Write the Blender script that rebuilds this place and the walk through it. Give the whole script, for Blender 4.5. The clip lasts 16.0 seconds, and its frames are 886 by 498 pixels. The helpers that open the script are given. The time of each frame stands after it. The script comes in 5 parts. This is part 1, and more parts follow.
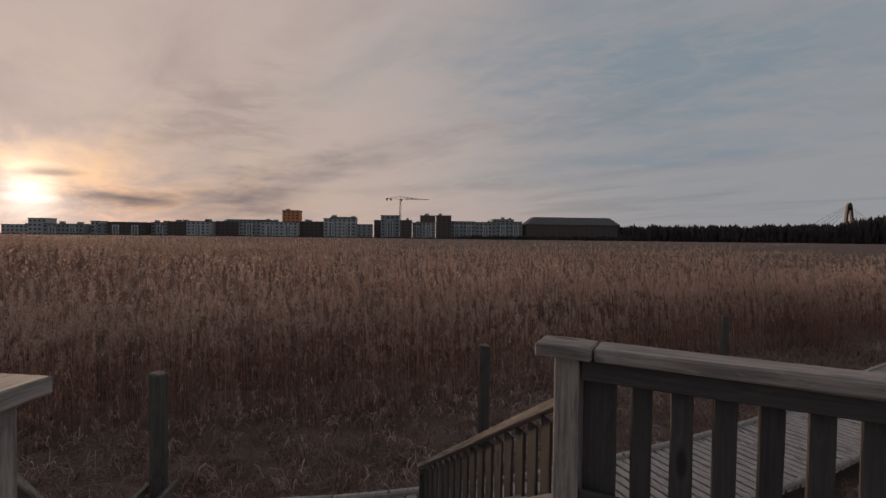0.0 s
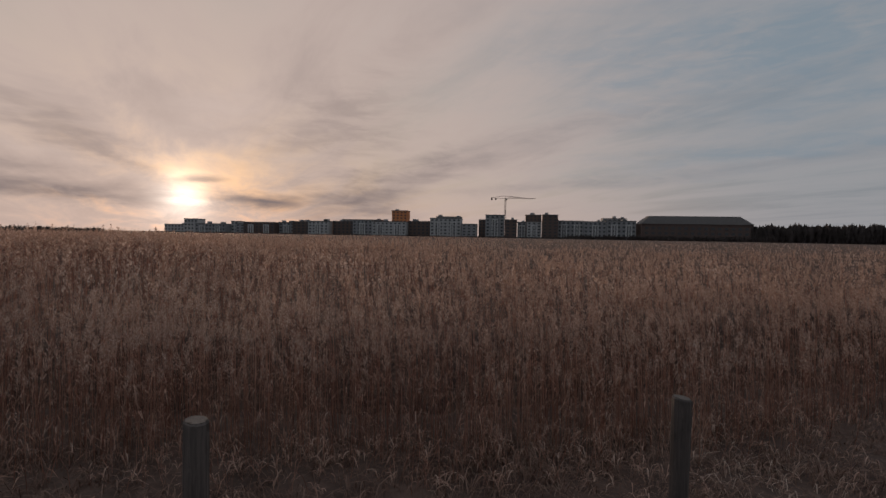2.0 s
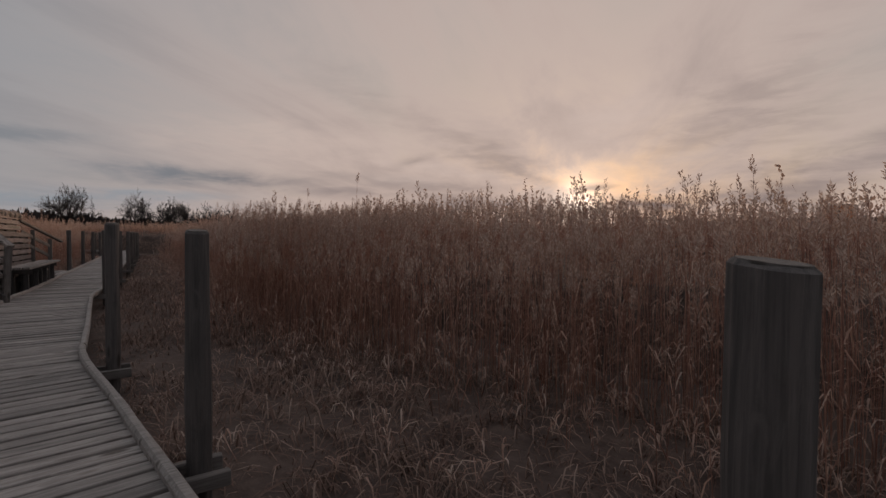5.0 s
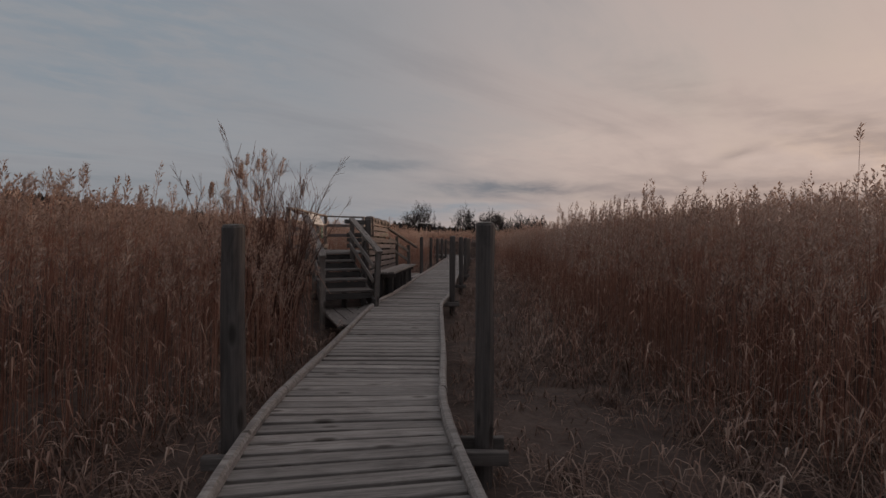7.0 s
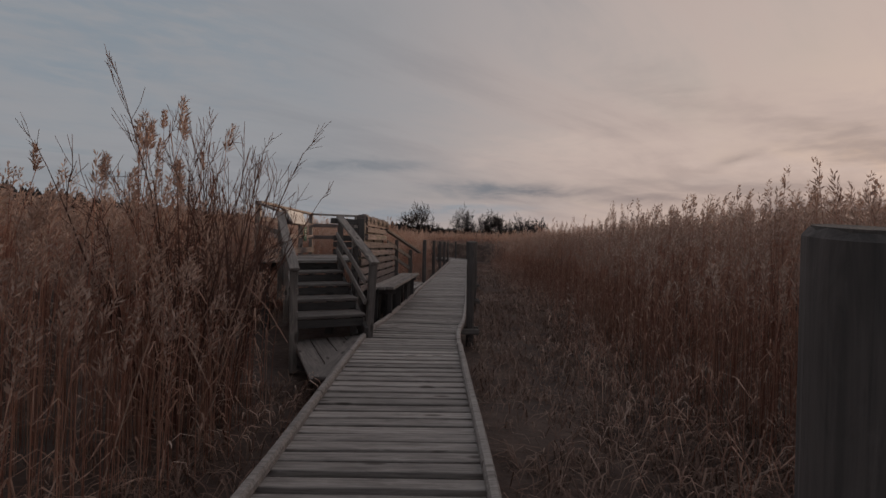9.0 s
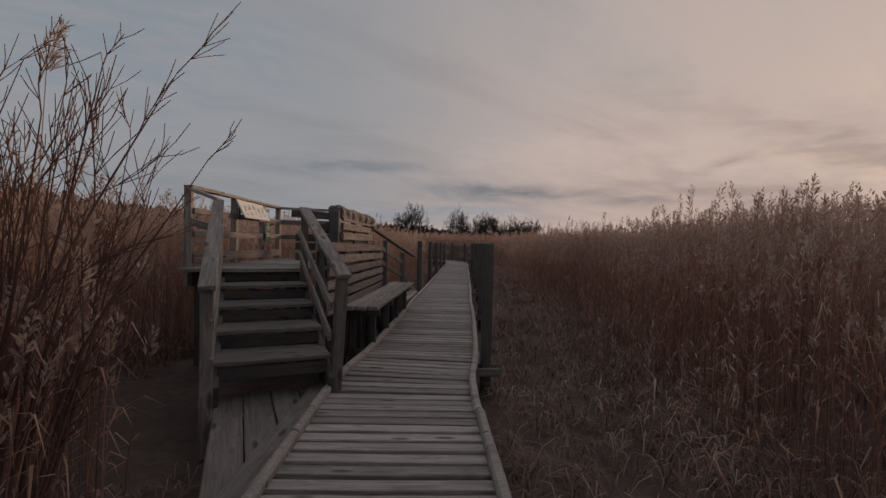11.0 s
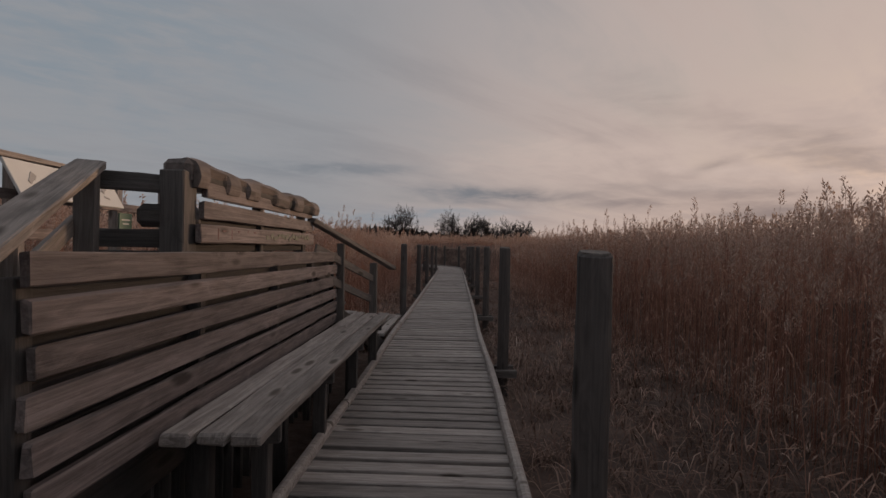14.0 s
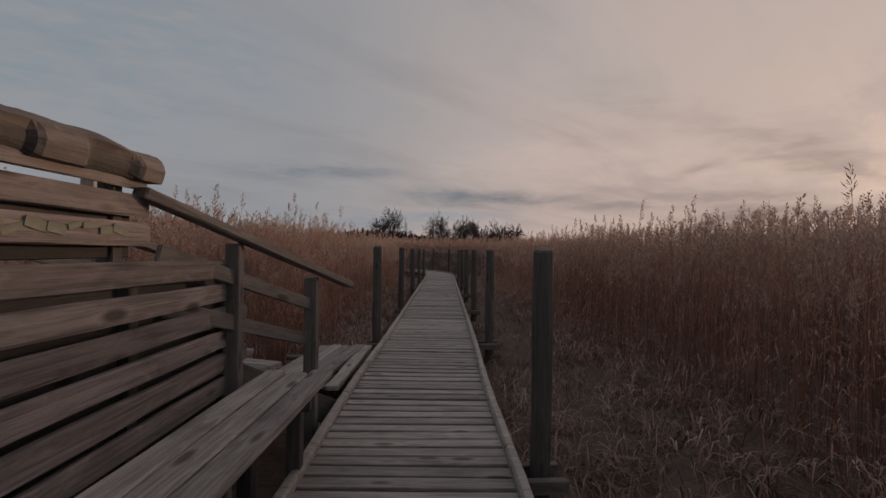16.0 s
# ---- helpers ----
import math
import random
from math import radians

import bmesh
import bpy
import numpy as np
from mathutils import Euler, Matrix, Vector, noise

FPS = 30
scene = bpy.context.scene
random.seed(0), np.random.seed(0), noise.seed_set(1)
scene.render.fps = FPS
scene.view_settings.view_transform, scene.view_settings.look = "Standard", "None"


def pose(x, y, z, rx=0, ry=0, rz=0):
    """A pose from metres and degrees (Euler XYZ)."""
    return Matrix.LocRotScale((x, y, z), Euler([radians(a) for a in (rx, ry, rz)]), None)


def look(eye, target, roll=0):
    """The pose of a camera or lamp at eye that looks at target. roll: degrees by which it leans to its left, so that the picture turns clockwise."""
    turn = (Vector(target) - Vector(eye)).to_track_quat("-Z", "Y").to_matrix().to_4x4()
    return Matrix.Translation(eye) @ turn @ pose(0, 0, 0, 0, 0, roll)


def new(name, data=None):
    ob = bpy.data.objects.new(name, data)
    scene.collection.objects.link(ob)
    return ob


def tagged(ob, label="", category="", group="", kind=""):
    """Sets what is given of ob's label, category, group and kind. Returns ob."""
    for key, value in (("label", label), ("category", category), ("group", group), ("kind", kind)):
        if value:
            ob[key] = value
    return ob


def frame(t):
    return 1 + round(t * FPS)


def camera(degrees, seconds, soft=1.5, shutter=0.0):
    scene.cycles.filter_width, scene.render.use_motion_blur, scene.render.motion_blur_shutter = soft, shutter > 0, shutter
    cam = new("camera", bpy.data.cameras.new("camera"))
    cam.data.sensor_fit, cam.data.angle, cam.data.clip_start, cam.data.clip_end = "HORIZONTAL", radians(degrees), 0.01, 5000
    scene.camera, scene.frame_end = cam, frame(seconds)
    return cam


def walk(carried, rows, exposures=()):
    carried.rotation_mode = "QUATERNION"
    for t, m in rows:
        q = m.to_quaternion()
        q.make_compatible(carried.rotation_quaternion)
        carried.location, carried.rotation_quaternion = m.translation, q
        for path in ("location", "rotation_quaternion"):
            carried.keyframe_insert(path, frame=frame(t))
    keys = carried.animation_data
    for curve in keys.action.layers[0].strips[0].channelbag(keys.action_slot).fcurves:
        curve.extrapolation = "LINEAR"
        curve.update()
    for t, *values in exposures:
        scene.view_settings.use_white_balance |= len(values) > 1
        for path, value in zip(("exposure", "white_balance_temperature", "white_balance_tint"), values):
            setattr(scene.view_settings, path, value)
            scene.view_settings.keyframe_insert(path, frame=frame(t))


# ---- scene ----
cam = camera(86.8, 16.0)
PATH = [
    (0, (-3.723, -9.287, 2.898), (-1.728, -9.414, 2.849), 0.7),
    (0.5, (-3.050, -9.249, 2.868), (-1.051, -9.305, 2.821), 0.8),
    (1, (-2.442, -9.121, 2.830), (-0.444, -9.046, 2.766), 0.8),
    (1.5, (-1.873, -8.985, 2.827), (0.114, -8.769, 2.759), 0.8),
    (2, (-1.404, -8.811, 2.771), (0.570, -8.497, 2.714), 1.0),
    (2.5, (-1.048, -8.601, 2.566), (0.914, -8.216, 2.529), 1.0),
    (3, (-0.672, -8.442, 2.283), (1.278, -7.997, 2.250), 1.1),
    (3.5, (-0.177, -8.189, 1.972), (1.752, -7.663, 1.942), 0.9),
    (4, (0.221, -7.880, 1.691), (2.125, -7.268, 1.671), 1.1),
    (4.2, (0.340, -7.700, 1.591), (2.220, -7.019, 1.568), 1.1),
    (4.5, (0.490, -7.411, 1.487), (2.223, -6.415, 1.427), 1.0),
    (4.7, (0.628, -7.163, 1.385), (2.171, -5.893, 1.306), 0.8),
    (5, (0.625, -6.766, 1.330), (1.797, -5.146, 1.272), 0.4),
    (5.2, (0.635, -6.485, 1.339), (1.548, -4.707, 1.282), 0.3),
    (7.4, (0.360, -3.579, 1.315), (0.360, -1.579, 1.274), 0.3),
    (8, (0.338, -2.934, 1.380), (0.351, -0.935, 1.334), 0.9),
    (8.2, (0.260, -2.614, 1.391), (0.275, -0.615, 1.347), 1.0),
    (10.3, (0.033, -0.023, 1.409), (0.057, 1.976, 1.379), 1.1),
    (10.5, (0.025, 0.235, 1.400), (0.052, 2.234, 1.368), 1.2),
    (11, (-0.014, 0.880, 1.397), (0.030, 2.879, 1.368), 1.2),
    (11.5, (-0.017, 1.513, 1.406), (0.036, 3.512, 1.380), 1.2),
    (12, (-0.002, 2.135, 1.409), (0.064, 4.134, 1.382), 1.2),
    (12.5, (-0.032, 2.816, 1.426), (0.049, 4.814, 1.406), 1.2),
    (13, (-0.045, 3.422, 1.425), (0.040, 5.420, 1.407), 1.2),
    (13.5, (-0.007, 4.051, 1.422), (0.074, 6.049, 1.412), 1.1),
    (14, (0.006, 4.700, 1.414), (0.091, 6.698, 1.397), 1.1),
    (14.5, (0.051, 5.351, 1.401), (0.138, 7.349, 1.380), 1.0),
    (15, (0.062, 6.002, 1.400), (0.161, 8.000, 1.376), 1.0),
    (15.5, (0.096, 6.665, 1.399), (0.212, 8.661, 1.382), 0.9),
    (16, (0.135, 7.307, 1.397), (0.267, 9.303, 1.395), 0.8),
]
walk(cam, [(t, look(eye, target, roll)) for t, eye, target, roll in PATH])

# ---- light ----
SUN_AZ, SUN_EL = radians(51.9), radians(3.6)      # azimuth clockwise from +y
SUN_DIR = Vector((math.sin(SUN_AZ) * math.cos(SUN_EL), math.cos(SUN_AZ) * math.cos(SUN_EL), math.sin(SUN_EL)))


class Nodes:
    """Short writing for node trees."""

    def __init__(self, tree):
        self.t = tree
        tree.nodes.clear()

    def add(self, kind, ins=None, **attrs):
        n = self.t.nodes.new(kind)
        for k, v in attrs.items():
            setattr(n, k, v)
        for k, v in (ins or {}).items():
            self.put(n.inputs[k], v)
        return n

    def put(self, socket, v):
        if isinstance(v, bpy.types.NodeSocket):
            self.t.links.new(v, socket)
        elif isinstance(v, bpy.types.Node):
            self.t.links.new(v.outputs[0], socket)
        else:
            socket.default_value = v

    def math(self, op, a, b=0.0, c=0.0, clamp=False):
        return self.add("ShaderNodeMath", {0: a, 1: b, 2: c}, operation=op, use_clamp=clamp).outputs[0]

    def vec(self, op, a, b=(0, 0, 0)):
        n = self.add("ShaderNodeVectorMath", {0: a, 1: b}, operation=op)
        return n.outputs["Value"] if op in ("DOT_PRODUCT", "LENGTH") else n.outputs[0]

    def mix(self, f, a, b, blend="MIX"):
        n = self.add("ShaderNodeMix", {0: f}, data_type="RGBA", blend_type=blend)
        self.put(n.inputs[6], a), self.put(n.inputs[7], b)
        return n.outputs[2]

    def noise(self, v, scale, detail=4.0, rough=0.55, dist=0.0):
        return self.add("ShaderNodeTexNoise", {"Vector": v, "Scale": scale, "Detail": detail, "Roughness": rough, "Distortion": dist}).outputs[0]

    def ramp(self, f, *stops):
        n = self.add("ShaderNodeValToRGB", {0: f})
        el = n.color_ramp.elements
        while len(el) < len(stops):
            el.new(0.5)
        for e, (p, c) in zip(el, stops):
            e.position, e.color = p, (*c, 1) if len(c) == 3 else c
        return n.outputs[0]

    def smooth(self, x, lo, hi):
        return self.add("ShaderNodeMapRange", {0: x, 1: lo, 2: hi, 3: 0.0, 4: 1.0}, interpolation_type="SMOOTHSTEP").outputs[0]


world = bpy.data.worlds.new("evening_sky")
scene.world = world
world.use_nodes = True
k = Nodes(world.node_tree)
d = k.add("ShaderNodeTexCoord").outputs["Generated"]
sep = k.add("ShaderNodeSeparateXYZ", {0: d})
up = k.math("MAXIMUM", sep.outputs[2], 0.0)
near_sun = k.math("MAXIMUM", k.vec("DOT_PRODUCT", d, tuple(SUN_DIR)), 0.0)
clear = k.add("ShaderNodeTexSky", sky_type="NISHITA", sun_disc=False, sun_elevation=SUN_EL, sun_rotation=SUN_AZ, air_density=1.2, dust_density=2.0)
clear_sky = k.mix(1.0, clear.outputs[0], (0.10, 0.10, 0.10, 1), "MULTIPLY")
# high cloud, drawn out towards the sun: a layer seen in perspective
lift = k.math("ADD", up, 0.10)
along = k.math("DIVIDE", k.vec("DOT_PRODUCT", d, (math.sin(SUN_AZ), math.cos(SUN_AZ), 0)), lift)
across = k.math("DIVIDE", k.vec("DOT_PRODUCT", d, (math.cos(SUN_AZ), -math.sin(SUN_AZ), 0)), lift)
layer = k.add("ShaderNodeCombineXYZ", {0: k.math("MULTIPLY", along, 0.33), 1: across, 2: 0.0}).outputs[0]
fine = k.noise(layer, 1.5, 7.0, 0.62, 0.5)
broad = k.noise(k.vec("ADD", layer, (3.7, 1.9, 0.4)), 0.55, 4.0, 0.5, 0.9)
cloud = k.math("ADD", k.math("MULTIPLY", fine, 0.55), k.math("MULTIPLY", broad, 0.45))
thin = k.smooth(cloud, 0.31, 0.56)
thick = k.math("MULTIPLY", k.smooth(cloud, 0.43, 0.68), 0.72)
glow = k.smooth(near_sun, 0.38, 1.0)
lit = k.mix(glow, (0.325, 0.325, 0.34, 1), (0.57, 0.45, 0.40, 1))
grey = k.mix(glow, (0.25, 0.255, 0.275, 1), (0.37, 0.295, 0.275, 1))
cloud_colour = k.mix(thick, lit, grey)
gap_colour = k.mix(glow, (0.20, 0.245, 0.305, 1), (0.45, 0.40, 0.385, 1))
gap_sky = k.mix(0.25, gap_colour, clear_sky)
sky = k.mix(k.math("MULTIPLY_ADD", thin, 0.8, 0.14), gap_sky, cloud_colour)
# the evening glow low down
rim = k.math("POWER", k.math("SUBTRACT", 1.0, up), 9.0)
warm_low = k.math("MULTIPLY", rim, k.smooth(near_sun, 0.15, 0.95))
sky = k.mix(k.math("MULTIPLY", warm_low, 0.30), sky, (0.66, 0.44, 0.345, 1))
halo = k.math("MULTIPLY", k.math("POWER", near_sun, 45.0), 0.06)
sky = k.mix(1.0, sky, k.mix(1.0, (1.0, 0.78, 0.66, 1), k.add("ShaderNodeCombineColor", {0: halo, 1: halo, 2: halo}).outputs[0], "MULTIPLY"), "ADD")
# cloud banks and clear gaps at their bearings from the sun (degrees) and heights (degrees)
low = k.noise(k.add("ShaderNodeCombineXYZ", {0: k.math("MULTIPLY", k.vec("DOT_PRODUCT", d, (math.cos(SUN_AZ), -math.sin(SUN_AZ), 0)), 2.6), 1: k.math("MULTIPLY", up, 21.0), 2: 7.3}).outputs[0], 1.25, 5.0, 0.55, 0.6)
bearing = k.math("MULTIPLY", k.math("ARCTAN2", k.vec("DOT_PRODUCT", d, (math.cos(SUN_AZ), -math.sin(SUN_AZ), 0)), k.vec("DOT_PRODUCT", d, (math.sin(SUN_AZ), math.cos(SUN_AZ), 0))), 57.296)
height = k.math("MULTIPLY", k.math("ARCSINE", sep.outputs[2]), 57.296)
flat = k.add("ShaderNodeCombineXYZ", {0: k.math("MULTIPLY", bearing, 0.10), 1: k.math("MULTIPLY", height, 0.42), 2: 2.7}).outputs[0]
warp = k.math("SUBTRACT", k.noise(flat, 1.0, 5.0, 0.6, 0.4), 0.5)
warp_b = k.math("SUBTRACT", k.noise(k.vec("ADD", flat, (9.1, 4.7, 3.3)), 0.8, 4.0, 0.55, 0.4), 0.5)
tear = k.smooth(k.noise(k.vec("ADD", flat, (2.2, 7.9, 1.1)), 2.1, 5.0, 0.6, 0.5), 0.30, 0.62)


def bank(at, high, wide, tall, slope, strength, ragged=0.6):
    """The cover of one bank of cloud with torn edges."""
    du = k.math("SUBTRACT", k.math("MULTIPLY_ADD", warp_b, wide * 1.6, bearing), at)
    dv = k.math("SUBTRACT", k.math("MULTIPLY_ADD", warp, tall * 3.4, height), k.math("MULTIPLY_ADD", du, slope, high))
    u2, v2 = k.math("POWER", k.math("ABSOLUTE", k.math("DIVIDE", du, wide)), 2.4), k.math("POWER", k.math("ABSOLUTE", k.math("DIVIDE", dv, tall)), 2.0)
    g = k.math("EXPONENT", k.math("MULTIPLY", k.math("ADD", u2, v2), -1.0))
    return k.math("MULTIPLY", g, k.math("MULTIPLY_ADD", tear, strength * ragged, strength * (1 - ragged)))


def cover(banks):
    total = None
    for row in banks:
        g = bank(*row)
        total = g if total is None else k.math("MAXIMUM", total, g)
    return total


clear_gaps = cover(((66, 19, 22, 5.5, -0.06, 0.75, 0.7), (64, 9.0, 18, 1.3, 0.05, 0.6), (60, 29, 12, 4, 0.1, 0.35), (-88, 22, 16, 9, 0.1, 0.55, 0.7), (-52, 3.4, 14, 1.1, 0.0, 0.65)))
sky = k.mix(clear_gaps, sky, k.mix(glow, (0.185, 0.245, 0.30, 1), (0.30, 0.32, 0.35, 1)))
dark_banks = cover((
    (8.2, 3.4, 5.4, 1.0, -0.05, 1.0, 0.1), (18, 4.0, 7.0, 2.4, 0.10, 0.9, 0.3), (16, 11.5, 9, 5.0, 0.35, 0.42, 0.6), (-10, 9.2, 8.5, 1.5, -0.42, 0.5, 0.4), (-11, 3.8, 9, 1.0, -0.04, 0.9, 0.4),
    (-21, 6.3, 9, 0.8, -0.06, 0.8), (27, 8.0, 9, 1.5, 0.35, 0.55), (-24, 15, 9, 2.0, -0.4, 0.2), (2, 5.6, 2.4, 0.3, 0.05, 0.8, 0.2), (46, 6.4, 15, 0.6, 0.07, 0.35), (47, 13, 14, 1.2, 0.12, 0.25), (-43, 6.0, 10.5, 0.95, 0.0, 1.0, 0.4), (-62, 8.6, 11, 0.9, 0.02, 0.75),
    (-29, 5.1, 6, 0.6, 0.0, 0.6), (-20, 8.8, 2.6, 0.7, 0.35, 0.6), (-80, 5.5, 16, 1.6, 0.0, 0.4)))
sky = k.mix(dark_banks, sky, k.mix(k.smooth(near_sun, 0.60, 0.99), (0.175, 0.195, 0.222, 1), (0.225, 0.178, 0.172, 1)))
pale_banks = cover(((3.0, 13.5, 4.5, 2.0, 0.3, 0.7), (-18, 8.2, 9, 0.9, -0.15, 0.6), (-33, 10.5, 14, 2.2, 0.0, 0.45), (-21, 6.8, 6, 0.8, 0.0, 0.6), (12, 8.6, 4, 1.0, 0.2, 0.5)))
sky = k.mix(pale_banks, sky, (0.60, 0.475, 0.42, 1))
ragged = k.math("MULTIPLY_ADD", k.smooth(fine, 0.42, 0.62), -0.3, 1.0)
shred = k.math("MULTIPLY", k.math("MULTIPLY_ADD", k.smooth(low, 0.42, 0.60), -0.35, 1.0), k.math("MULTIPLY_ADD", dark_banks, -0.65, 1.0))
core = k.math("MULTIPLY", k.math("ADD", k.math("MULTIPLY", k.math("POWER", near_sun, 1500.0), 1.4), k.math("MULTIPLY", k.math("POWER", near_sun, 420.0), 0.24)), k.math("MULTIPLY", ragged, shred))
sky = k.mix(1.0, sky, k.mix(1.0, (1.0, 0.87, 0.74, 1), k.add("ShaderNodeCombineColor", {0: core, 1: core, 2: core}).outputs[0], "MULTIPLY"), "ADD")
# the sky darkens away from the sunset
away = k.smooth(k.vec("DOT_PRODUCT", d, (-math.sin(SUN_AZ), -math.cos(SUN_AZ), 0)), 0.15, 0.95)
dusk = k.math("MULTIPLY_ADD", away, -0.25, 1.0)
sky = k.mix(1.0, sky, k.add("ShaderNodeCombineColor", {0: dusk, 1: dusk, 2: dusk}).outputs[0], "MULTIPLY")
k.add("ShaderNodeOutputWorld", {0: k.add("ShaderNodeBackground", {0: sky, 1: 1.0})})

sun = new("sun", bpy.data.lights.new("sun", "SUN"))
sun.data.energy, sun.data.angle, sun.data.color = 2.0, radians(8), (1.0, 0.66, 0.42)
sun.matrix_world = look(SUN_DIR * 50, (0, 0, 0))


# ---- materials ----
def material(name):
    m = bpy.data.materials.new(name)
    m.use_nodes = True
    return m, Nodes(m.node_tree)


def finish(k, colour, rough, bump=None, strength=0.3, dist=0.01, metal=0.0, through_light=0.0, gloss=0.5):
    ins = {"Base Color": colour, "Roughness": rough, "Metallic": metal, "Specular IOR Level": gloss}
    if bump is not None:
        ins["Normal"] = k.add("ShaderNodeBump", {"Height": bump, "Strength": strength, "Distance": dist}).outputs[0]
    s = k.add("ShaderNodeBsdfPrincipled", ins).outputs[0]
    if through_light:
        s = k.add("ShaderNodeMixShader", {0: through_light, 1: s, 2: k.add("ShaderNodeBsdfTranslucent", {"Color": colour}).outputs[0]}).outputs[0]
    k.add("ShaderNodeOutputMaterial", {0: s})


def wood(name, pale, dark, stain, grain=1.0, vary=0.5):
    """Weathered timber with its grain along local x, knots, stains and a tone of its own for each piece."""
    m, k = material(name)
    co = k.add("ShaderNodeTexCoord").outputs["Object"]
    rnd = k.add("ShaderNodeObjectInfo").outputs["Random"]
    shift = k.add("ShaderNodeCombineXYZ", {0: k.math("MULTIPLY", rnd, 31.0), 1: k.math("MULTIPLY", rnd, 17.0), 2: k.math("MULTIPLY", rnd, 5.0)}).outputs[0]
    co = k.vec("ADD", co, shift)
    long = k.vec("MULTIPLY", co, (1.3 * grain, 34.0 * grain, 34.0 * grain))
    g1 = k.noise(long, 1.6, 5.0, 0.62, 0.7)
    g2 = k.noise(k.vec("MULTIPLY", co, (5.0, 120.0, 120.0)), 1.0, 2.0, 0.5)
    big = k.noise(k.vec("MULTIPLY", co, (1.0, 3.0, 3.0)), 1.7, 4.0, 0.6)
    knot = k.add("ShaderNodeTexVoronoi", {"Vector": k.vec("MULTIPLY", co, (2.2, 7.0, 7.0)), "Scale": 1.0, "Randomness": 1.0}).outputs[0]
    halo = k.math("SUBTRACT", 1.0, k.smooth(knot, 0.16, 0.42))
    knot = k.math("SUBTRACT", 1.0, k.smooth(knot, 0.09, 0.24))
    blotch = k.noise(k.vec("MULTIPLY", co, (4.0, 15.0, 15.0)), 1.0, 5.0, 0.68, 0.8)
    c = k.mix(k.smooth(g1, 0.28, 0.68), (*dark, 1), (*pale, 1))
    c = k.mix(k.math("MULTIPLY", k.smooth(g2, 0.45, 0.75), 0.35), c, (*dark, 1))
    c = k.mix(k.math("MULTIPLY", k.smooth(big, 0.52, 0.74), 0.7), c, (*stain, 1))
    c = k.mix(k.math("MULTIPLY", k.smooth(blotch, 0.52, 0.72), 0.5), c, tuple(min(1.0, v * 1.28) for v in pale) + (1,))
    c = k.mix(k.math("MULTIPLY", k.smooth(blotch, 0.48, 0.30), 0.45), c, (*stain, 1))
    c = k.mix(k.math("MULTIPLY", halo, 0.35), c, tuple(min(1.0, v * 1.15) for v in pale) + (1,))
    c = k.mix(k.math("MULTIPLY", knot, 0.85), c, (stain[0] * 0.5, stain[1] * 0.45, stain[2] * 0.4, 1))
    tone = k.math("MULTIPLY_ADD", rnd, vary, 1.0 - vary * 0.5)
    c = k.mix(1.0, c, k.add("ShaderNodeCombineColor", {0: tone, 1: tone, 2: tone}).outputs[0], "MULTIPLY")
    h = k.math("ADD", k.math("MULTIPLY", g1, 0.7), k.math("MULTIPLY", g2, 0.3))
    finish(k, c, k.math("MULTIPLY_ADD", g1, 0.2, 0.68), k.math("ADD", h, k.math("MULTIPLY", blotch, 0.5)), 0.75, 0.008)
    return m


BOARD = wood("weathered_grey_boards", (0.40, 0.355, 0.33), (0.205, 0.178, 0.165), (0.145, 0.122, 0.112), vary=0.5)
KERB = wood("weathered_kerb_timber", (0.42, 0.375, 0.35), (0.22, 0.192, 0.178), (0.15, 0.128, 0.116), vary=0.3)
RAIL = wood("weathered_rail_timber", (0.37, 0.32, 0.292), (0.175, 0.15, 0.136), (0.12, 0.1, 0.09), vary=0.4)
SLAT = wood("brown_grey_slats", (0.275, 0.226, 0.215), (0.125, 0.10, 0.096), (0.074, 0.059, 0.056), grain=0.8, vary=0.4)
TREAD = wood("worn_stair_boards", (0.215, 0.185, 0.17), (0.11, 0.094, 0.087), (0.072, 0.061, 0.056), grain=0.8, vary=0.35)
# shade painted into the colour, for shadow sides, recesses and gaps
SHADEWOOD = wood("shade_black_boards", (0.078, 0.068, 0.065), (0.043, 0.038, 0.037), (0.030, 0.028, 0.028), vary=0.4)
POST = wood("dark_tarred_post", (0.108, 0.091, 0.086), (0.054, 0.047, 0.045), (0.034, 0.030, 0.029), grain=0.8, vary=0.4)
POSTTOP = wood("pale_cut_post_end", (0.15, 0.132, 0.122), (0.09, 0.078, 0.071), (0.06, 0.052, 0.047), vary=0.2)
DARKWOOD = wood("dark_timber", (0.13, 0.115, 0.11), (0.068, 0.061, 0.059), (0.046, 0.042, 0.041), vary=0.4)
LOG = wood("split_log", (0.20, 0.163, 0.15), (0.10, 0.081, 0.075), (0.055, 0.045, 0.042), grain=0.5, vary=0.2)
# for the log's notches: the dark of the hollows as a colour
NOTCHSHADE = wood("notch_shade_wood", (0.075, 0.064, 0.06), (0.042, 0.037, 0.035), (0.03, 0.026, 0.025), grain=0.6, vary=0.2)


def straw(name, stops, through_light, rough=0.75):
    """Dry plant fibre: each stem or blade has its own tone."""
    m, k = material(name)
    isl = k.add("ShaderNodeNewGeometry").outputs["Random Per Island"]
    co = k.add("ShaderNodeTexCoord").outputs["Object"]
    patch = k.noise(co, 0.22, 3.0, 0.6)
    f = k.math("ADD", k.math("MULTIPLY", isl, 0.62), k.math("MULTIPLY_ADD", patch, 0.9, -0.26), clamp=True)
    finish(k, k.ramp(f, *stops), rough, through_light=through_light, gloss=0.15)
    return m


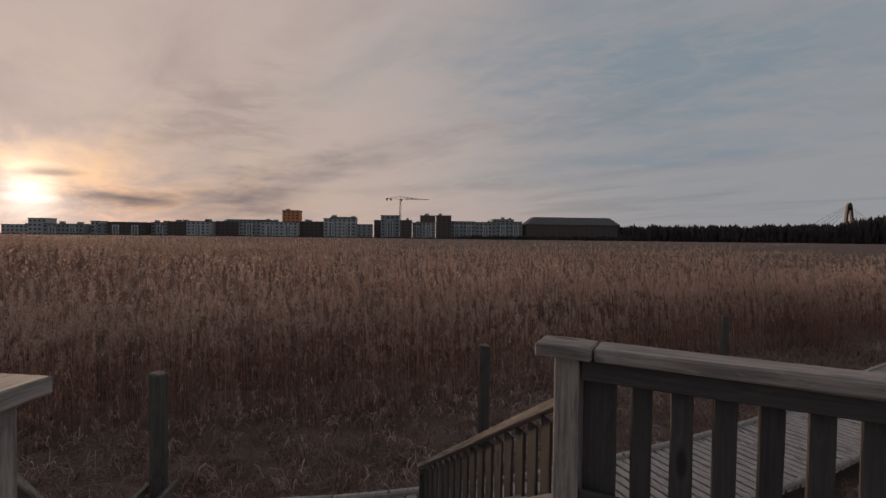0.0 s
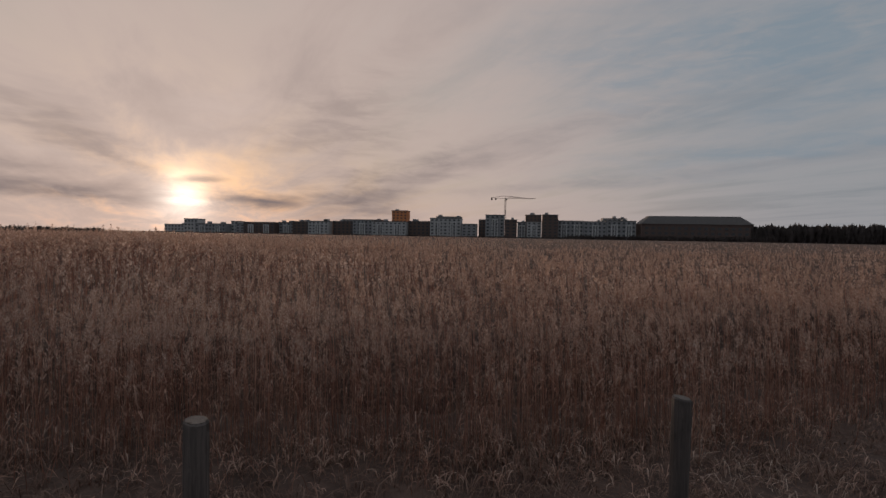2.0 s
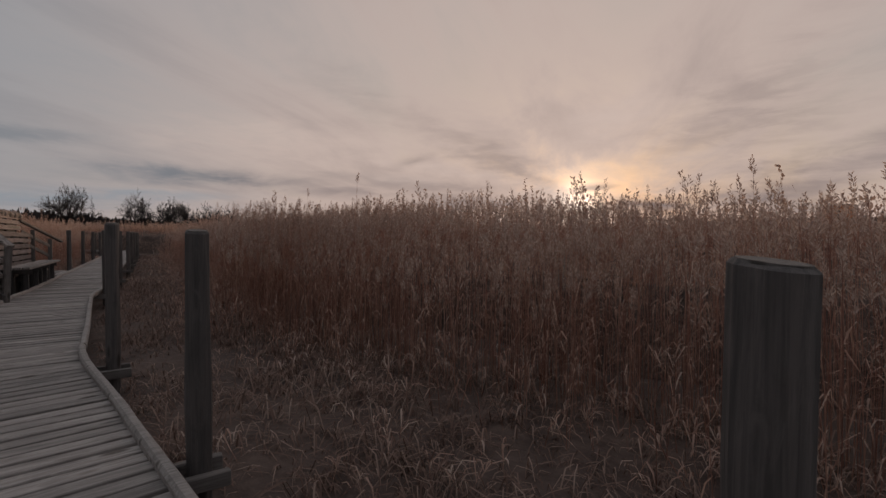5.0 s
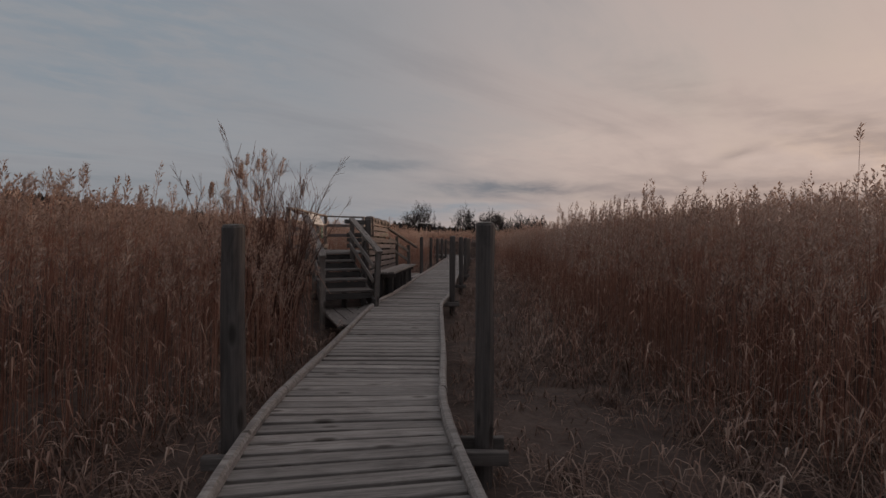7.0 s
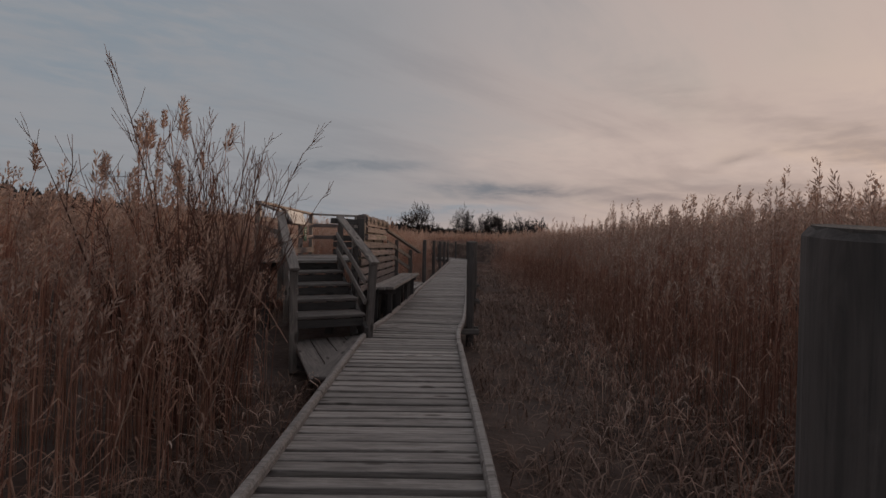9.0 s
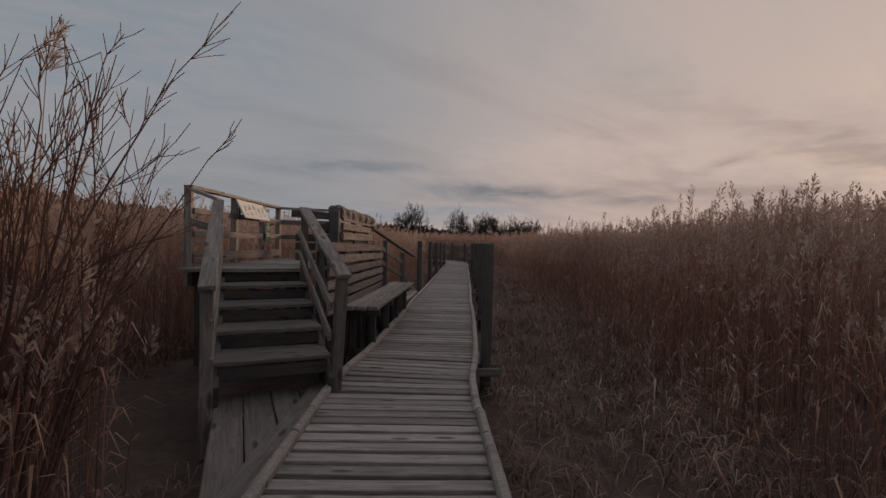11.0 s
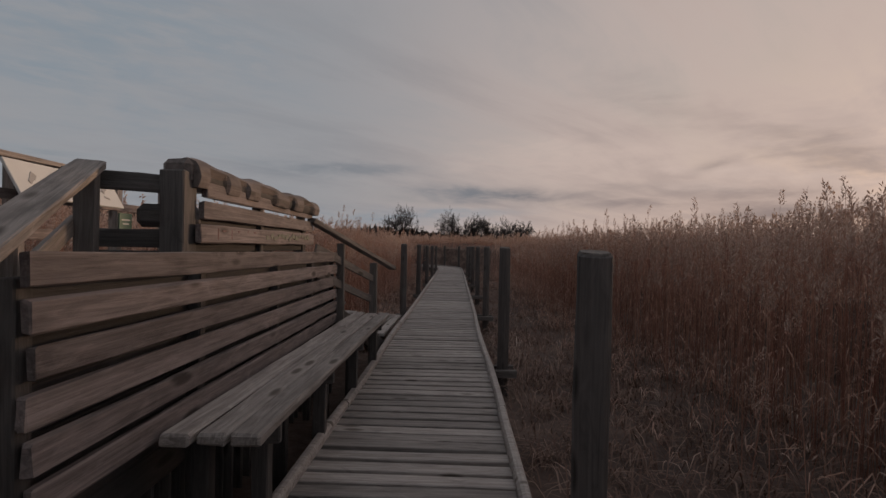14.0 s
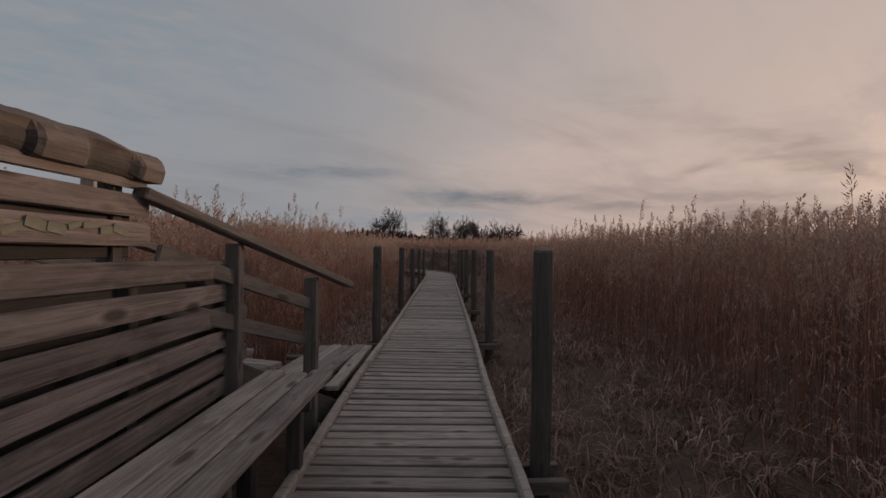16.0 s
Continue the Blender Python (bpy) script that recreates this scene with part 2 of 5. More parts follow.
STEM = straw("dry_reed_stem", ((0.0, (0.20, 0.10, 0.08)), (0.45, (0.43, 0.222, 0.168)), (0.8, (0.61, 0.375, 0.288)), (1.0, (0.78, 0.58, 0.475))), 0.42)
BLADE = straw("dry_reed_leaf", ((0.0, (0.26, 0.145, 0.11)), (0.5, (0.52, 0.315, 0.235)), (0.85, (0.70, 0.50, 0.40)), (1.0, (0.80, 0.65, 0.54))), 0.42)
PLUME = straw("reed_plume", ((0.0, (0.22, 0.145, 0.118)), (0.45, (0.46, 0.325, 0.268)), (0.8, (0.66, 0.51, 0.435)), (1.0, (0.80, 0.68, 0.60))), 0.4, 0.9)
GRASS = straw("dry_marsh_grass", ((0.0, (0.09, 0.055, 0.045)), (0.5, (0.24, 0.154, 0.124)), (0.82, (0.40, 0.285, 0.232)), (0.93, (0.64, 0.52, 0.44)), (1.0, (0.80, 0.70, 0.61))), 0.2)
CURL = straw("curled_pale_leaf", ((0.0, (0.30, 0.175, 0.135)), (0.5, (0.52, 0.35, 0.28)), (1.0, (0.80, 0.66, 0.56))), 0.35)
TWIG = straw("bare_twigs", ((0.0, (0.065, 0.038, 0.033)), (1.0, (0.19, 0.105, 0.085))), 0.0)
FARTWIG = straw("far_bare_twigs", ((0.0, (0.04, 0.034, 0.034)), (1.0, (0.085, 0.069, 0.066))), 0.0)
RAILDARK = wood("dark_grey_rail_timber", (0.19, 0.165, 0.152), (0.10, 0.086, 0.08), (0.07, 0.06, 0.055), vary=0.3)


def mottled(name, stops, scale, rough=0.9, bump=0.6, dist=0.05):
    m, k = material(name)
    co = k.add("ShaderNodeTexCoord").outputs["Object"]
    a = k.noise(co, scale, 6.0, 0.65, 0.4)
    b = k.noise(co, scale * 7.3, 4.0, 0.6)
    f = k.math("ADD", k.math("MULTIPLY", a, 0.6), k.math("MULTIPLY", b, 0.4))
    finish(k, k.ramp(f, *stops), rough, b, bump, dist)
    return m


SOIL = mottled("wet_marsh_soil", ((0.3, (0.05, 0.034, 0.029)), (0.5, (0.10, 0.066, 0.054)), (0.7, (0.18, 0.123, 0.099))), 1.1)
# reed brown, darkened for the shade between the plumes
CANOPY = mottled("reed_canopy_shade", ((0.36, (0.035, 0.024, 0.021)), (0.5, (0.11, 0.07, 0.056)), (0.66, (0.27, 0.185, 0.145))), 2.2, dist=0.3)
WOODS = mottled("far_bare_woods", ((0.3, (0.045, 0.038, 0.037)), (0.7, (0.09, 0.073, 0.068))), 0.12, bump=0.2)


def plain(name, colour, rough=0.8, metal=0.0, spread=0.12, scale=0.4):
    m, k = material(name)
    n = k.noise(k.add("ShaderNodeTexCoord").outputs["Object"], scale, 5.0, 0.6)
    lo, hi = [c * (1 - spread) for c in colour], [min(1, c * (1 + spread)) for c in colour]
    finish(k, k.ramp(n, (0.3, lo), (0.7, hi)), rough, metal=metal)
    return m


WHITEWALL = plain("pale_render", (0.44, 0.45, 0.46))
GREYWALL = plain("grey_render", (0.29, 0.30, 0.315))
BROWNWALL = plain("brown_brick", (0.115, 0.08, 0.07))
RUSTWALL = plain("orange_cladding", (0.62, 0.24, 0.10))
ROOFING = plain("dark_roofing", (0.11, 0.105, 0.105))
GLASSDARK = plain("dark_window", (0.06, 0.07, 0.08), 0.15)
BALCONY = plain("white_balcony_frame", (0.66, 0.67, 0.68))
STEEL = plain("dark_painted_steel", (0.05, 0.04, 0.038), 0.5, 0.3)
BOARDWHITE = plain("printed_white_panel", (0.62, 0.61, 0.59), 0.45, spread=0.04, scale=6)
PRINT = plain("faded_print", (0.36, 0.34, 0.33), 0.6)
SIGNGREEN = plain("green_sign_paint", (0.03, 0.10, 0.065), 0.5)
SCRAWL = plain("pale_green_paint", (0.235, 0.232, 0.178), 0.8, spread=0.3, scale=14)
REDPAINT = plain("faded_red_paint", (0.21, 0.12, 0.11), 0.8, spread=0.3, scale=20)
SIGNWHITE = plain("white_sign_paint", (0.5, 0.52, 0.5), 0.5)


# ---- building blocks ----
def thing(name, place, label, category, group="", kind=""):
    ob = new(name)
    ob.location = place
    ob.empty_display_size = 0.2
    return tagged(ob, label, category, group, kind)


def part(name, bm, mat, parent=None, label="", m=None):
    """Links a bmesh (or a mesh) as one object under a thing or part; m is its pose in the world."""
    if isinstance(bm, bmesh.types.BMesh):
        me = bpy.data.meshes.new(name)
        bm.to_mesh(me)
        bm.free()
    else:
        me = bm
    if mat is not None and not me.materials:
        me.materials.append(mat)
    ob = new(name, me)
    if parent is not None:
        world_m = Matrix.Identity(4)
        chain, p = [], parent
        while p is not None:
            chain.append(p)
            p = p.parent
        for p in reversed(chain):
            world_m = world_m @ (p.matrix_parent_inverse if p.parent else Matrix.Identity(4)) @ p.matrix_basis
        ob.parent = parent
        ob.matrix_parent_inverse = world_m.inverted()
    if m is not None:
        ob.matrix_basis = m
    return tagged(ob, label)


def timber(length, width, height, bevel=0.006, wear=0.003, cuts=1, seed=0):
    """A sawn timber along x, centred, with eased edges and slightly uneven faces."""
    r = random.Random(seed)
    bm = bmesh.new()
    bmesh.ops.create_cube(bm, size=1, matrix=Matrix.Diagonal((length, width, height, 1)))
    if bevel:
        bmesh.ops.bevel(bm, geom=bm.edges[:], offset=min(bevel, width * 0.3, height * 0.3), segments=1, affect="EDGES")
    if cuts:
        lengthwise = [e for e in bm.edges if abs((e.verts[0].co - e.verts[1].co).x) > length * 0.5]
        bmesh.ops.subdivide_edges(bm, edges=lengthwise, cuts=cuts)
    for v in bm.verts:
        v.co += Vector((r.uniform(-wear, wear), r.uniform(-wear, wear), r.uniform(-wear, wear)))
    return bm


def aim(p0, p1, up=(0, 0, 1)):
    """The pose with x from p0 to p1, its origin half way, and z as near to up as can be."""
    p0, p1 = Vector(p0), Vector(p1)
    x = (p1 - p0).normalized()
    y = Vector(up).cross(x).normalized()
    z = x.cross(y)
    m = Matrix((x, y, z)).transposed().to_4x4()
    m.translation = (p0 + p1) / 2
    return m


def beam(name, p0, p1, width, height, mat, parent, label="", up=(0, 0, 1), bevel=0.006, wear=0.003, cuts=2):
    length = (Vector(p1) - Vector(p0)).length
    seed = int(abs(p0[0] * 911 + p0[1] * 577 + p0[2] * 313 + length * 71) * 10)
    return part(name, timber(length, width, height, bevel, wear, cuts, seed), mat, parent, label, aim(p0, p1, up))


def column(radius, height, sides=10, taper=0.94, wear=0.006, seed=0, top_tilt=0.0, chamfer=0.0):
    """An upright round timber along x (so that its grain runs with it), from 0 to height."""
    r = random.Random(seed)
    bm = bmesh.new()
    rings = []
    for i in range(5):
        f = i / 4
        rad = radius * (1 - (1 - taper) * f)
        ring = []
        for j in range(sides):
            a = 2 * math.pi * j / sides
            w = 1 + r.uniform(-wear, wear) / radius
            x = height * f + (top_tilt * math.cos(a) * rad if i == 4 else 0)
            ring.append(bm.verts.new((x, math.cos(a) * rad * w, math.sin(a) * rad * w)))
        rings.append(ring)
    for lo, hi in zip(rings, rings[1:]):
        for j in range(sides):
            bm.faces.new((lo[j], lo[(j + 1) % sides], hi[(j + 1) % sides], hi[j]))
    if chamfer:
        top = rings[-1]
        rings.append([bm.verts.new((v.co.x + chamfer * r.uniform(0.6, 1.3), v.co.y * 0.87, v.co.z * 0.87)) for v in top])
        for j in range(sides):
            bm.faces.new((top[j], top[(j + 1) % sides], rings[-1][(j + 1) % sides], rings[-1][j]))
    bm.faces.new(rings[-1])
    bm.faces.new(rings[0][::-1])
    bmesh.ops.recalc_face_normals(bm, faces=bm.faces[:])
    return bm


UPRIGHT = Matrix(((0, 0, -1, 0), (0, 1, 0, 0), (1, 0, 0, 0), (0, 0, 0, 1)))   # turns local x to up


def lerp(table, v):
    return float(np.interp(v, [a for a, _ in table], [b for _, b in table]))


GROUND_Z = -0.36
rng = np.random.default_rng(11)

# centre line of the boardwalk (y, x), walked northwards, and its half width
CENTRE = [(-24, 7.6), (-20, 5.6), (-17, 3.75), (-15, 2.75), (-13, 1.9), (-11, 1.2), (-9, 0.78), (-7, 0.62), (-5.5, 0.445), (-4, 0.24),
          (-2.3, 0.01), (-0.5, -0.245), (1.5, -0.26), (5.2, -0.275), (6.6, -0.13), (8, -0.02), (10, 0.12), (12, 0.23), (14.5, 0.43), (20, 0.81), (27, 1.29), (31, 1.55)]
BEND = [(32.5, 1.62), (34, 1.5), (35.2, 1.1), (36.2, 0.4), (37, -0.6), (37.7, -2.0), (38.3, -4.0), (38.8, -7.0), (39.2, -11.0)]
HALF = 0.71
line = [Vector((x, y, 0)) for y, x in CENTRE + BEND]


def smooth_line(points, step):
    """The polyline rounded a little and cut into even steps."""
    dense = []
    for i in range(len(points) - 1):
        p0, p1, p2, p3 = points[max(i - 1, 0)], points[i], points[i + 1], points[min(i + 2, len(points) - 1)]
        n = max(2, int((p2 - p1).length / 0.05))
        for j in range(n):
            t = j / n
            dense.append(0.5 * ((2 * p1) + (p2 - p0) * t + (2 * p0 - 5 * p1 + 4 * p2 - p3) * t * t + (3 * p1 - p0 - 3 * p2 + p3) * t ** 3))
    dense.append(points[-1])
    out, gone = [dense[0]], 0.0
    for a, b in zip(dense, dense[1:]):
        gone += (b - a).length
        if gone >= step:
            out.append(b)
            gone = 0.0
    return out


PITCH = 0.128
way_points = smooth_line(line, PITCH)


# ---- ground and reed bed ----
def east_edge(y):
    return np.interp(y, [-40, -24, -16, -12, -7.6, -4.4, -2, 1, 4, 7, 10, 15, 20, 30, 36, 39, 41], [13, 10.5, 8.2, 6.3, 4.6, 4.15, 3.6, 2.7, 2.5, 3.0, 3.4, 3.5, 3.7, 4.2, 3.6, 1.0, -14])


def west_edge(y):
    return np.interp(y, [-3, -1, 0, 2, 3.4, 4.6, 6, 11.5, 12.4, 14, 30, 33, 36, 36.6], [-3.2, -2.4, -1.9, -1.5, -1.65, -2.7, -3.6, -3.6, -2.6, -1.5, -0.3, 0.0, -2.0, -14])


def into_reeds(x, y):
    """How many metres inside the reed bed a place lies, below nought outside it."""
    east = np.where(y > 41, 30.0, x - east_edge(y))
    west = np.where(y < -3, -1.0, np.where(y > 36.6, -30.0, west_edge(y) - x))
    return np.maximum(east, west)


def sheet(name, xs, ys, height, mat):
    gx, gy = np.meshgrid(xs, ys)
    gz = height(gx, gy)
    co = np.stack([gx, gy, gz], -1).reshape(-1, 3)
    nx, ny = len(xs), len(ys)
    i = np.arange(nx * ny).reshape(ny, nx)
    q = np.stack([i[:-1, :-1], i[:-1, 1:], i[1:, 1:], i[1:, :-1]], -1).reshape(-1, 4)
    me = bpy.data.meshes.new(name)
    me.from_pydata(co.tolist(), [], q.tolist())
    me.materials.append(mat)
    me.polygons.foreach_set("use_smooth", [True] * len(me.polygons))
    return me, q


def spaced(fine_from, fine_to, step, far):
    """Even steps near the walk and growing steps out to far."""
    mid = list(np.arange(fine_from, fine_to, step))
    out, s = [], step
    v = fine_to
    while v < far:
        out.append(v)
        s *= 1.25
        v += s
    lo, s = [], step
    v = fine_from - step
    while v > -far:
        lo.append(v)
        s *= 1.25
        v -= s
    return np.array(lo[::-1] + mid + out + [far])


def wave(x, y, f, seed):
    return np.sin(x * f + 1.3 * seed + 1.7 * np.sin(y * f * 0.7 + seed)) * np.cos(y * f * 0.9 + 2.1 * seed + 1.1 * np.sin(x * f * 0.6))


gx, gy = spaced(-12, 14, 0.35, 3000), spaced(-22, 40, 0.35, 3000)
me, _ = sheet("ground", gx, gy, lambda x, y: GROUND_Z + (0.05 * wave(x, y, 1.3, 1) + 0.035 * wave(x, y, 3.7, 2)) * np.exp(-np.maximum(np.hypot(x, y) - 60, 0) / 60), SOIL)
ground = tagged(new("ground", me), "dark wet marsh soil under dry grass", "ground", kind="structure")


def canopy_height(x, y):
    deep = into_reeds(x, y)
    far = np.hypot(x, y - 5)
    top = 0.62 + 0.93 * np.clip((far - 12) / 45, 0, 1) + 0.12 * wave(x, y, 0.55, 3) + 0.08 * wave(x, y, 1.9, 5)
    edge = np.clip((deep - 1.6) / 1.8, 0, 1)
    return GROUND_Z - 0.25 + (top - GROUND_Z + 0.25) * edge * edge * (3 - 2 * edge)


# one sheet added to fill the bed, in place of shaded inner stems
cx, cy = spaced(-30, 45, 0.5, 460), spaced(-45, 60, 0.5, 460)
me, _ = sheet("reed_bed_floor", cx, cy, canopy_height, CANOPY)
tagged(new("reed_thicket", me), "brown filler sheet with the shade between reeds in its colour", "reeds", kind="stuff")


class Mass:
    """Gathers a great many small faces into one mesh."""

    def __init__(self):
        self.co, self.face3, self.face4, self.m3, self.m4, self.n = [], [], [], [], [], 0

    def add(self, co, quads=None, tris=None, mat=0):
        """co: (n, k, 3) points of n like pieces; quads and tris index into k."""
        n, kk = co.shape[:2]
        base = self.n + np.arange(n)[:, None, None] * kk
        self.co.append(co.reshape(-1, 3))
        self.n += n * kk
        for faces, store, ms in ((quads, self.face4, self.m4), (tris, self.face3, self.m3)):
            if faces is not None:
                f = (base + np.array(faces)[None]).reshape(-1, len(faces[0]))
                store.append(f)
                ms.append(np.full(len(f), mat))

    def mesh(self, name, mats):
        me = bpy.data.meshes.new(name)
        co = np.concatenate(self.co)
        f4 = np.concatenate(self.face4) if self.face4 else np.zeros((0, 4), int)
        f3 = np.concatenate(self.face3) if self.face3 else np.zeros((0, 3), int)
        me.vertices.add(len(co))
        me.vertices.foreach_set("co", co.astype(np.float32).ravel())
        loops = np.concatenate([f4.ravel(), f3.ravel()])
        me.loops.add(len(loops))
        me.loops.foreach_set("vertex_index", loops.astype(np.int32))
        starts = np.concatenate([np.arange(len(f4)) * 4, len(f4) * 4 + np.arange(len(f3)) * 3])
        me.polygons.add(len(starts))
        me.polygons.foreach_set("loop_start", starts.astype(np.int32))
        me.polygons.foreach_set("material_index", np.concatenate(self.m4 + self.m3).astype(np.int32))
        for m in mats:
            me.materials.append(m)
        me.update(calc_edges=True)
        return me


def unit(v):
    return v / np.maximum(np.linalg.norm(v, axis=-1, keepdims=True), 1e-9)


def plant_reeds(mass, x, y, top, rad, plume_n, leaf_n, plume_w, stem_from=0.0, plume_len=0.24, full=True, bend=1.0):
    """Dead common reed: a leaning stem, hanging leaves and a nodding plume."""
    n = len(x)
    ang = rng.normal(0.7, 0.9, n) if bend == 1.0 else rng.uniform(0, 6.28, n)
    lean = np.abs(rng.normal(0.16, 0.12, n)) * (top - GROUND_Z) / 2.2 * bend
    dirv = np.stack([np.cos(ang), np.sin(ang), np.zeros(n)], -1)
    base = np.stack([x, y, np.full(n, GROUND_Z - 0.03)], -1)
    h = top - base[:, 2]

    def at(f):
        f = np.broadcast_to(f, (n,))
        return base + dirv * (lean * f ** 2)[:, None] + np.array([0, 0, 1.0]) * (h * f)[:, None]

    a0 = rng.uniform(0, 6.28, n)
    steps = (stem_from, 0.55, 1.0) if full else (max(stem_from, 0.45), 1.0)
    rings = []
    for f, s in zip(steps, (1.0, 0.8, 0.45) if full else (1.0, 0.5)):
        p = at(f)
        for j in range(3):
            a = a0 + j * 2.0944
            rings.append(p + np.stack([np.cos(a), np.sin(a), np.zeros(n)], -1) * (rad * s)[:, None])
    q = [(b + j, b + (j + 1) % 3, b + 3 + (j + 1) % 3, b + 3 + j) for b in range(0, 3 * (len(steps) - 1), 3) for j in range(3)]
    mass.add(np.stack(rings, 1), q, mat=0)
    # leaves: blades that leave the stem and hang over
    for _ in range(leaf_n):
        f = rng.uniform(0.22, 0.95, n)
        p = at(f)
        a = ang + rng.normal(0, 1.3, n)
        out = np.stack([np.cos(a), np.sin(a), np.zeros(n)], -1)
        side = np.stack([-np.sin(a), np.cos(a), np.zeros(n)], -1)
        ln = rng.uniform(0.16, 0.42, n)[:, None]
        w = rng.uniform(0.0026, 0.0066, n)[:, None] * (1 if full else 2.0)
        rise = rng.uniform(0.0, 0.9, n)[:, None]
        mid = p + out * ln * 0.45 + np.array([0, 0, 1.0]) * ln * 0.35 * rise
        tip = p + out * ln * rng.uniform(0.7, 1.0, n)[:, None] + np.array([0, 0, 1.0]) * ln * (0.3 * rise - rng.uniform(0.1, 0.7, n)[:, None])
        mass.add(np.stack([p - side * w * 0.5, p + side * w * 0.5, mid + side * w, mid - side * w, tip], 1), [(0, 1, 2, 3)], [(3, 2, 4)], mat=1)
    # plume: an upright ragged panicle of small tufts, fuller on its lee side
    p1, nod = at(0.965), dirv
    L = plume_len * rng.uniform(0.6, 1.15, n)
    droop = rng.uniform(0.0, 0.55, n) ** 1.5
    fat = rng.uniform(0.55, 1.25, n)
    upv = np.array([0, 0, 1.0])
    for j in range(plume_n):
        g = (j + rng.uniform(0, 0.95, n)) / plume_n
        axis = p1 + upv * (L * (0.86 * g - 0.28 * droop * g * g))[:, None] + nod * (L * 0.75 * droop * g * g)[:, None]
        a = rng.uniform(0, 6.28, n)
        ray = np.stack([np.cos(a), np.sin(a), np.zeros(n)], -1) + nod * 0.55
        girth = fat * L * (0.03 + 0.15 * np.sqrt(g + 0.03) * (1 - g) ** 0.8) * rng.uniform(0.35, 1.15, n)
        root = axis + ray * (girth * 0.55)[:, None]
        out = unit(upv * rng.uniform(0.35, 1.1, n)[:, None] + ray * rng.uniform(0.2, 0.85, n)[:, None])
        ln = (L * (0.27 - 0.10 * g) * rng.uniform(0.6, 1.25, n))[:, None]
        side = unit(np.cross(out, rng.normal(0, 1, (n, 3))))
        w = plume_w * rng.uniform(0.6, 1.4, n)[:, None]
        m = root + out * ln * rng.uniform(0.4, 0.62, n)[:, None]
        mass.add(np.stack([root, m + side * w, root + out * ln, m - side * w * rng.uniform(0.3, 1.0, n)[:, None]], 1), [(0, 1, 2, 3)], mat=2)


def scatter(x0, x1, y0, y1, per_m2):
    n = int((x1 - x0) * (y1 - y0) * per_m2)
    return rng.uniform(x0, x1, n), rng.uniform(y0, y1, n)


def tops(x, y, spread=0.22):
    deep = into_reeds(x, y)
    away, bearing_ = np.hypot(x, y + 8), np.degrees(np.arctan2(x, y + 8))
    rise = 0.42 * np.clip((away - 10) / 11, 0, 1) * np.exp(-(np.abs(bearing_ - 40) / 17) ** 4) * np.clip(1.6 - away / 90, 0, 1)
    low_edge = np.clip(1 - deep / 2.5, 0, 1) * np.where((y < -1) | ((x < 0) & (y < 5)), 0.30, 0.06)
    return 1.58 + rise + 0.30 * np.clip((deep - 2.5) / 4, 0, 1) * np.clip((y + 9) / 5, 0.25, 1) - low_edge + 0.08 * wave(x, y, 0.35, 2) + 0.08 * wave(x, y, 1.1, 4) + rng.normal(0, spread, len(x)) - np.clip((x - 12) / 60, 0, 0.12) - 0.17 * np.clip((3 - y) / 5, 0, 1) + np.where(rng.uniform(0, 1, len(x)) > 0.95, rng.uniform(0.05, 0.30, len(x)), 0)


reeds = Mass()
# the front rows beside the walk
x, y = scatter(-9, 18, -32, 34, 120)
deep = into_reeds(x, y)
p = np.where(deep < 0, 0, np.where(deep < 1.4, 0.85, np.where(deep < 3.5, 0.42, np.where(deep < 7, 0.16, 0.0)))) * (0.75 + 0.35 * wave(x, y, 1.6, 7))
keep = rng.uniform(0, 1, len(x)) < np.where((y < -4) & (x < 12), p * 0.8, p) * np.where((y > 20) | (x < -5.5), 0.45, 1)
x, y = x[keep], y[keep]
t_ = tops(x, y) - np.abs(rng.normal(0, 0.16, len(x))) + 0.07
t_ = t_ * np.where(into_reeds(x, y) < 0.5, rng.uniform(0.55, 1.0, len(x)), 1.0)
plant_reeds(reeds, x, y, t_, rng.uniform(0.0026, 0.005, len(x)), 32, 3, 0.0066, plume_len=0.27)
# bent and broken stalks that lean out over the grass
lx, ly = scatter(-4, 9, -14, 30, 16)
dp = into_reeds(lx, ly)
ok = (dp > -0.7) & (dp < 0.35) & (np.abs(lx - np.interp(ly, [a for a, _ in CENTRE], [b for _, b in CENTRE])) > 1.75) & ~((lx < -0.5) & (ly > 3.6) & (ly < 13))
lx, ly = lx[ok], ly[ok]
plant_reeds(reeds, lx, ly, GROUND_Z + rng.uniform(0.35, 1.25, len(lx)), rng.uniform(0.0025, 0.005, len(lx)), 6, 3, 0.005, bend=6.0)
# the bed behind, then the wide marsh
x, y = scatter(-30, 48, -52, 62, 7)
deep = into_reeds(x, y)
keep = (deep > 3.2) & (rng.uniform(0, 1, len(x)) < np.where(np.hypot(x, y) < 26, 1.0, 0.55))
x, y = x[keep], y[keep]
plant_reeds(reeds, x, y, tops(x, y, 0.2), rng.uniform(0.005, 0.008, len(x)), 10, 2, 0.026, 0.3, 0.40, full=False)
r_, a_ = 42 * np.exp(rng.uniform(0, 1, 15000) * math.log(8.5)), rng.uniform(-0.75, 2.35, 15000)
x, y = r_ * np.cos(a_), r_ * np.sin(a_)
keep = into_reeds(x, y) > 2
x, y, r_ = x[keep], y[keep], r_[keep]
plant_reeds(reeds, x, y, tops(x, y, 0.13) + 0.1, 0.008 + r_ * 0.00012, 4, 0, 0.034 + r_[:, None] * 0.0006, 0.5, 0.48, full=False)
tagged(new("reed_bed", reeds.mesh("reed_bed", (STEM, BLADE, PLUME))), "tall dead reeds with feathery brown plumes", "reeds", kind="stuff")

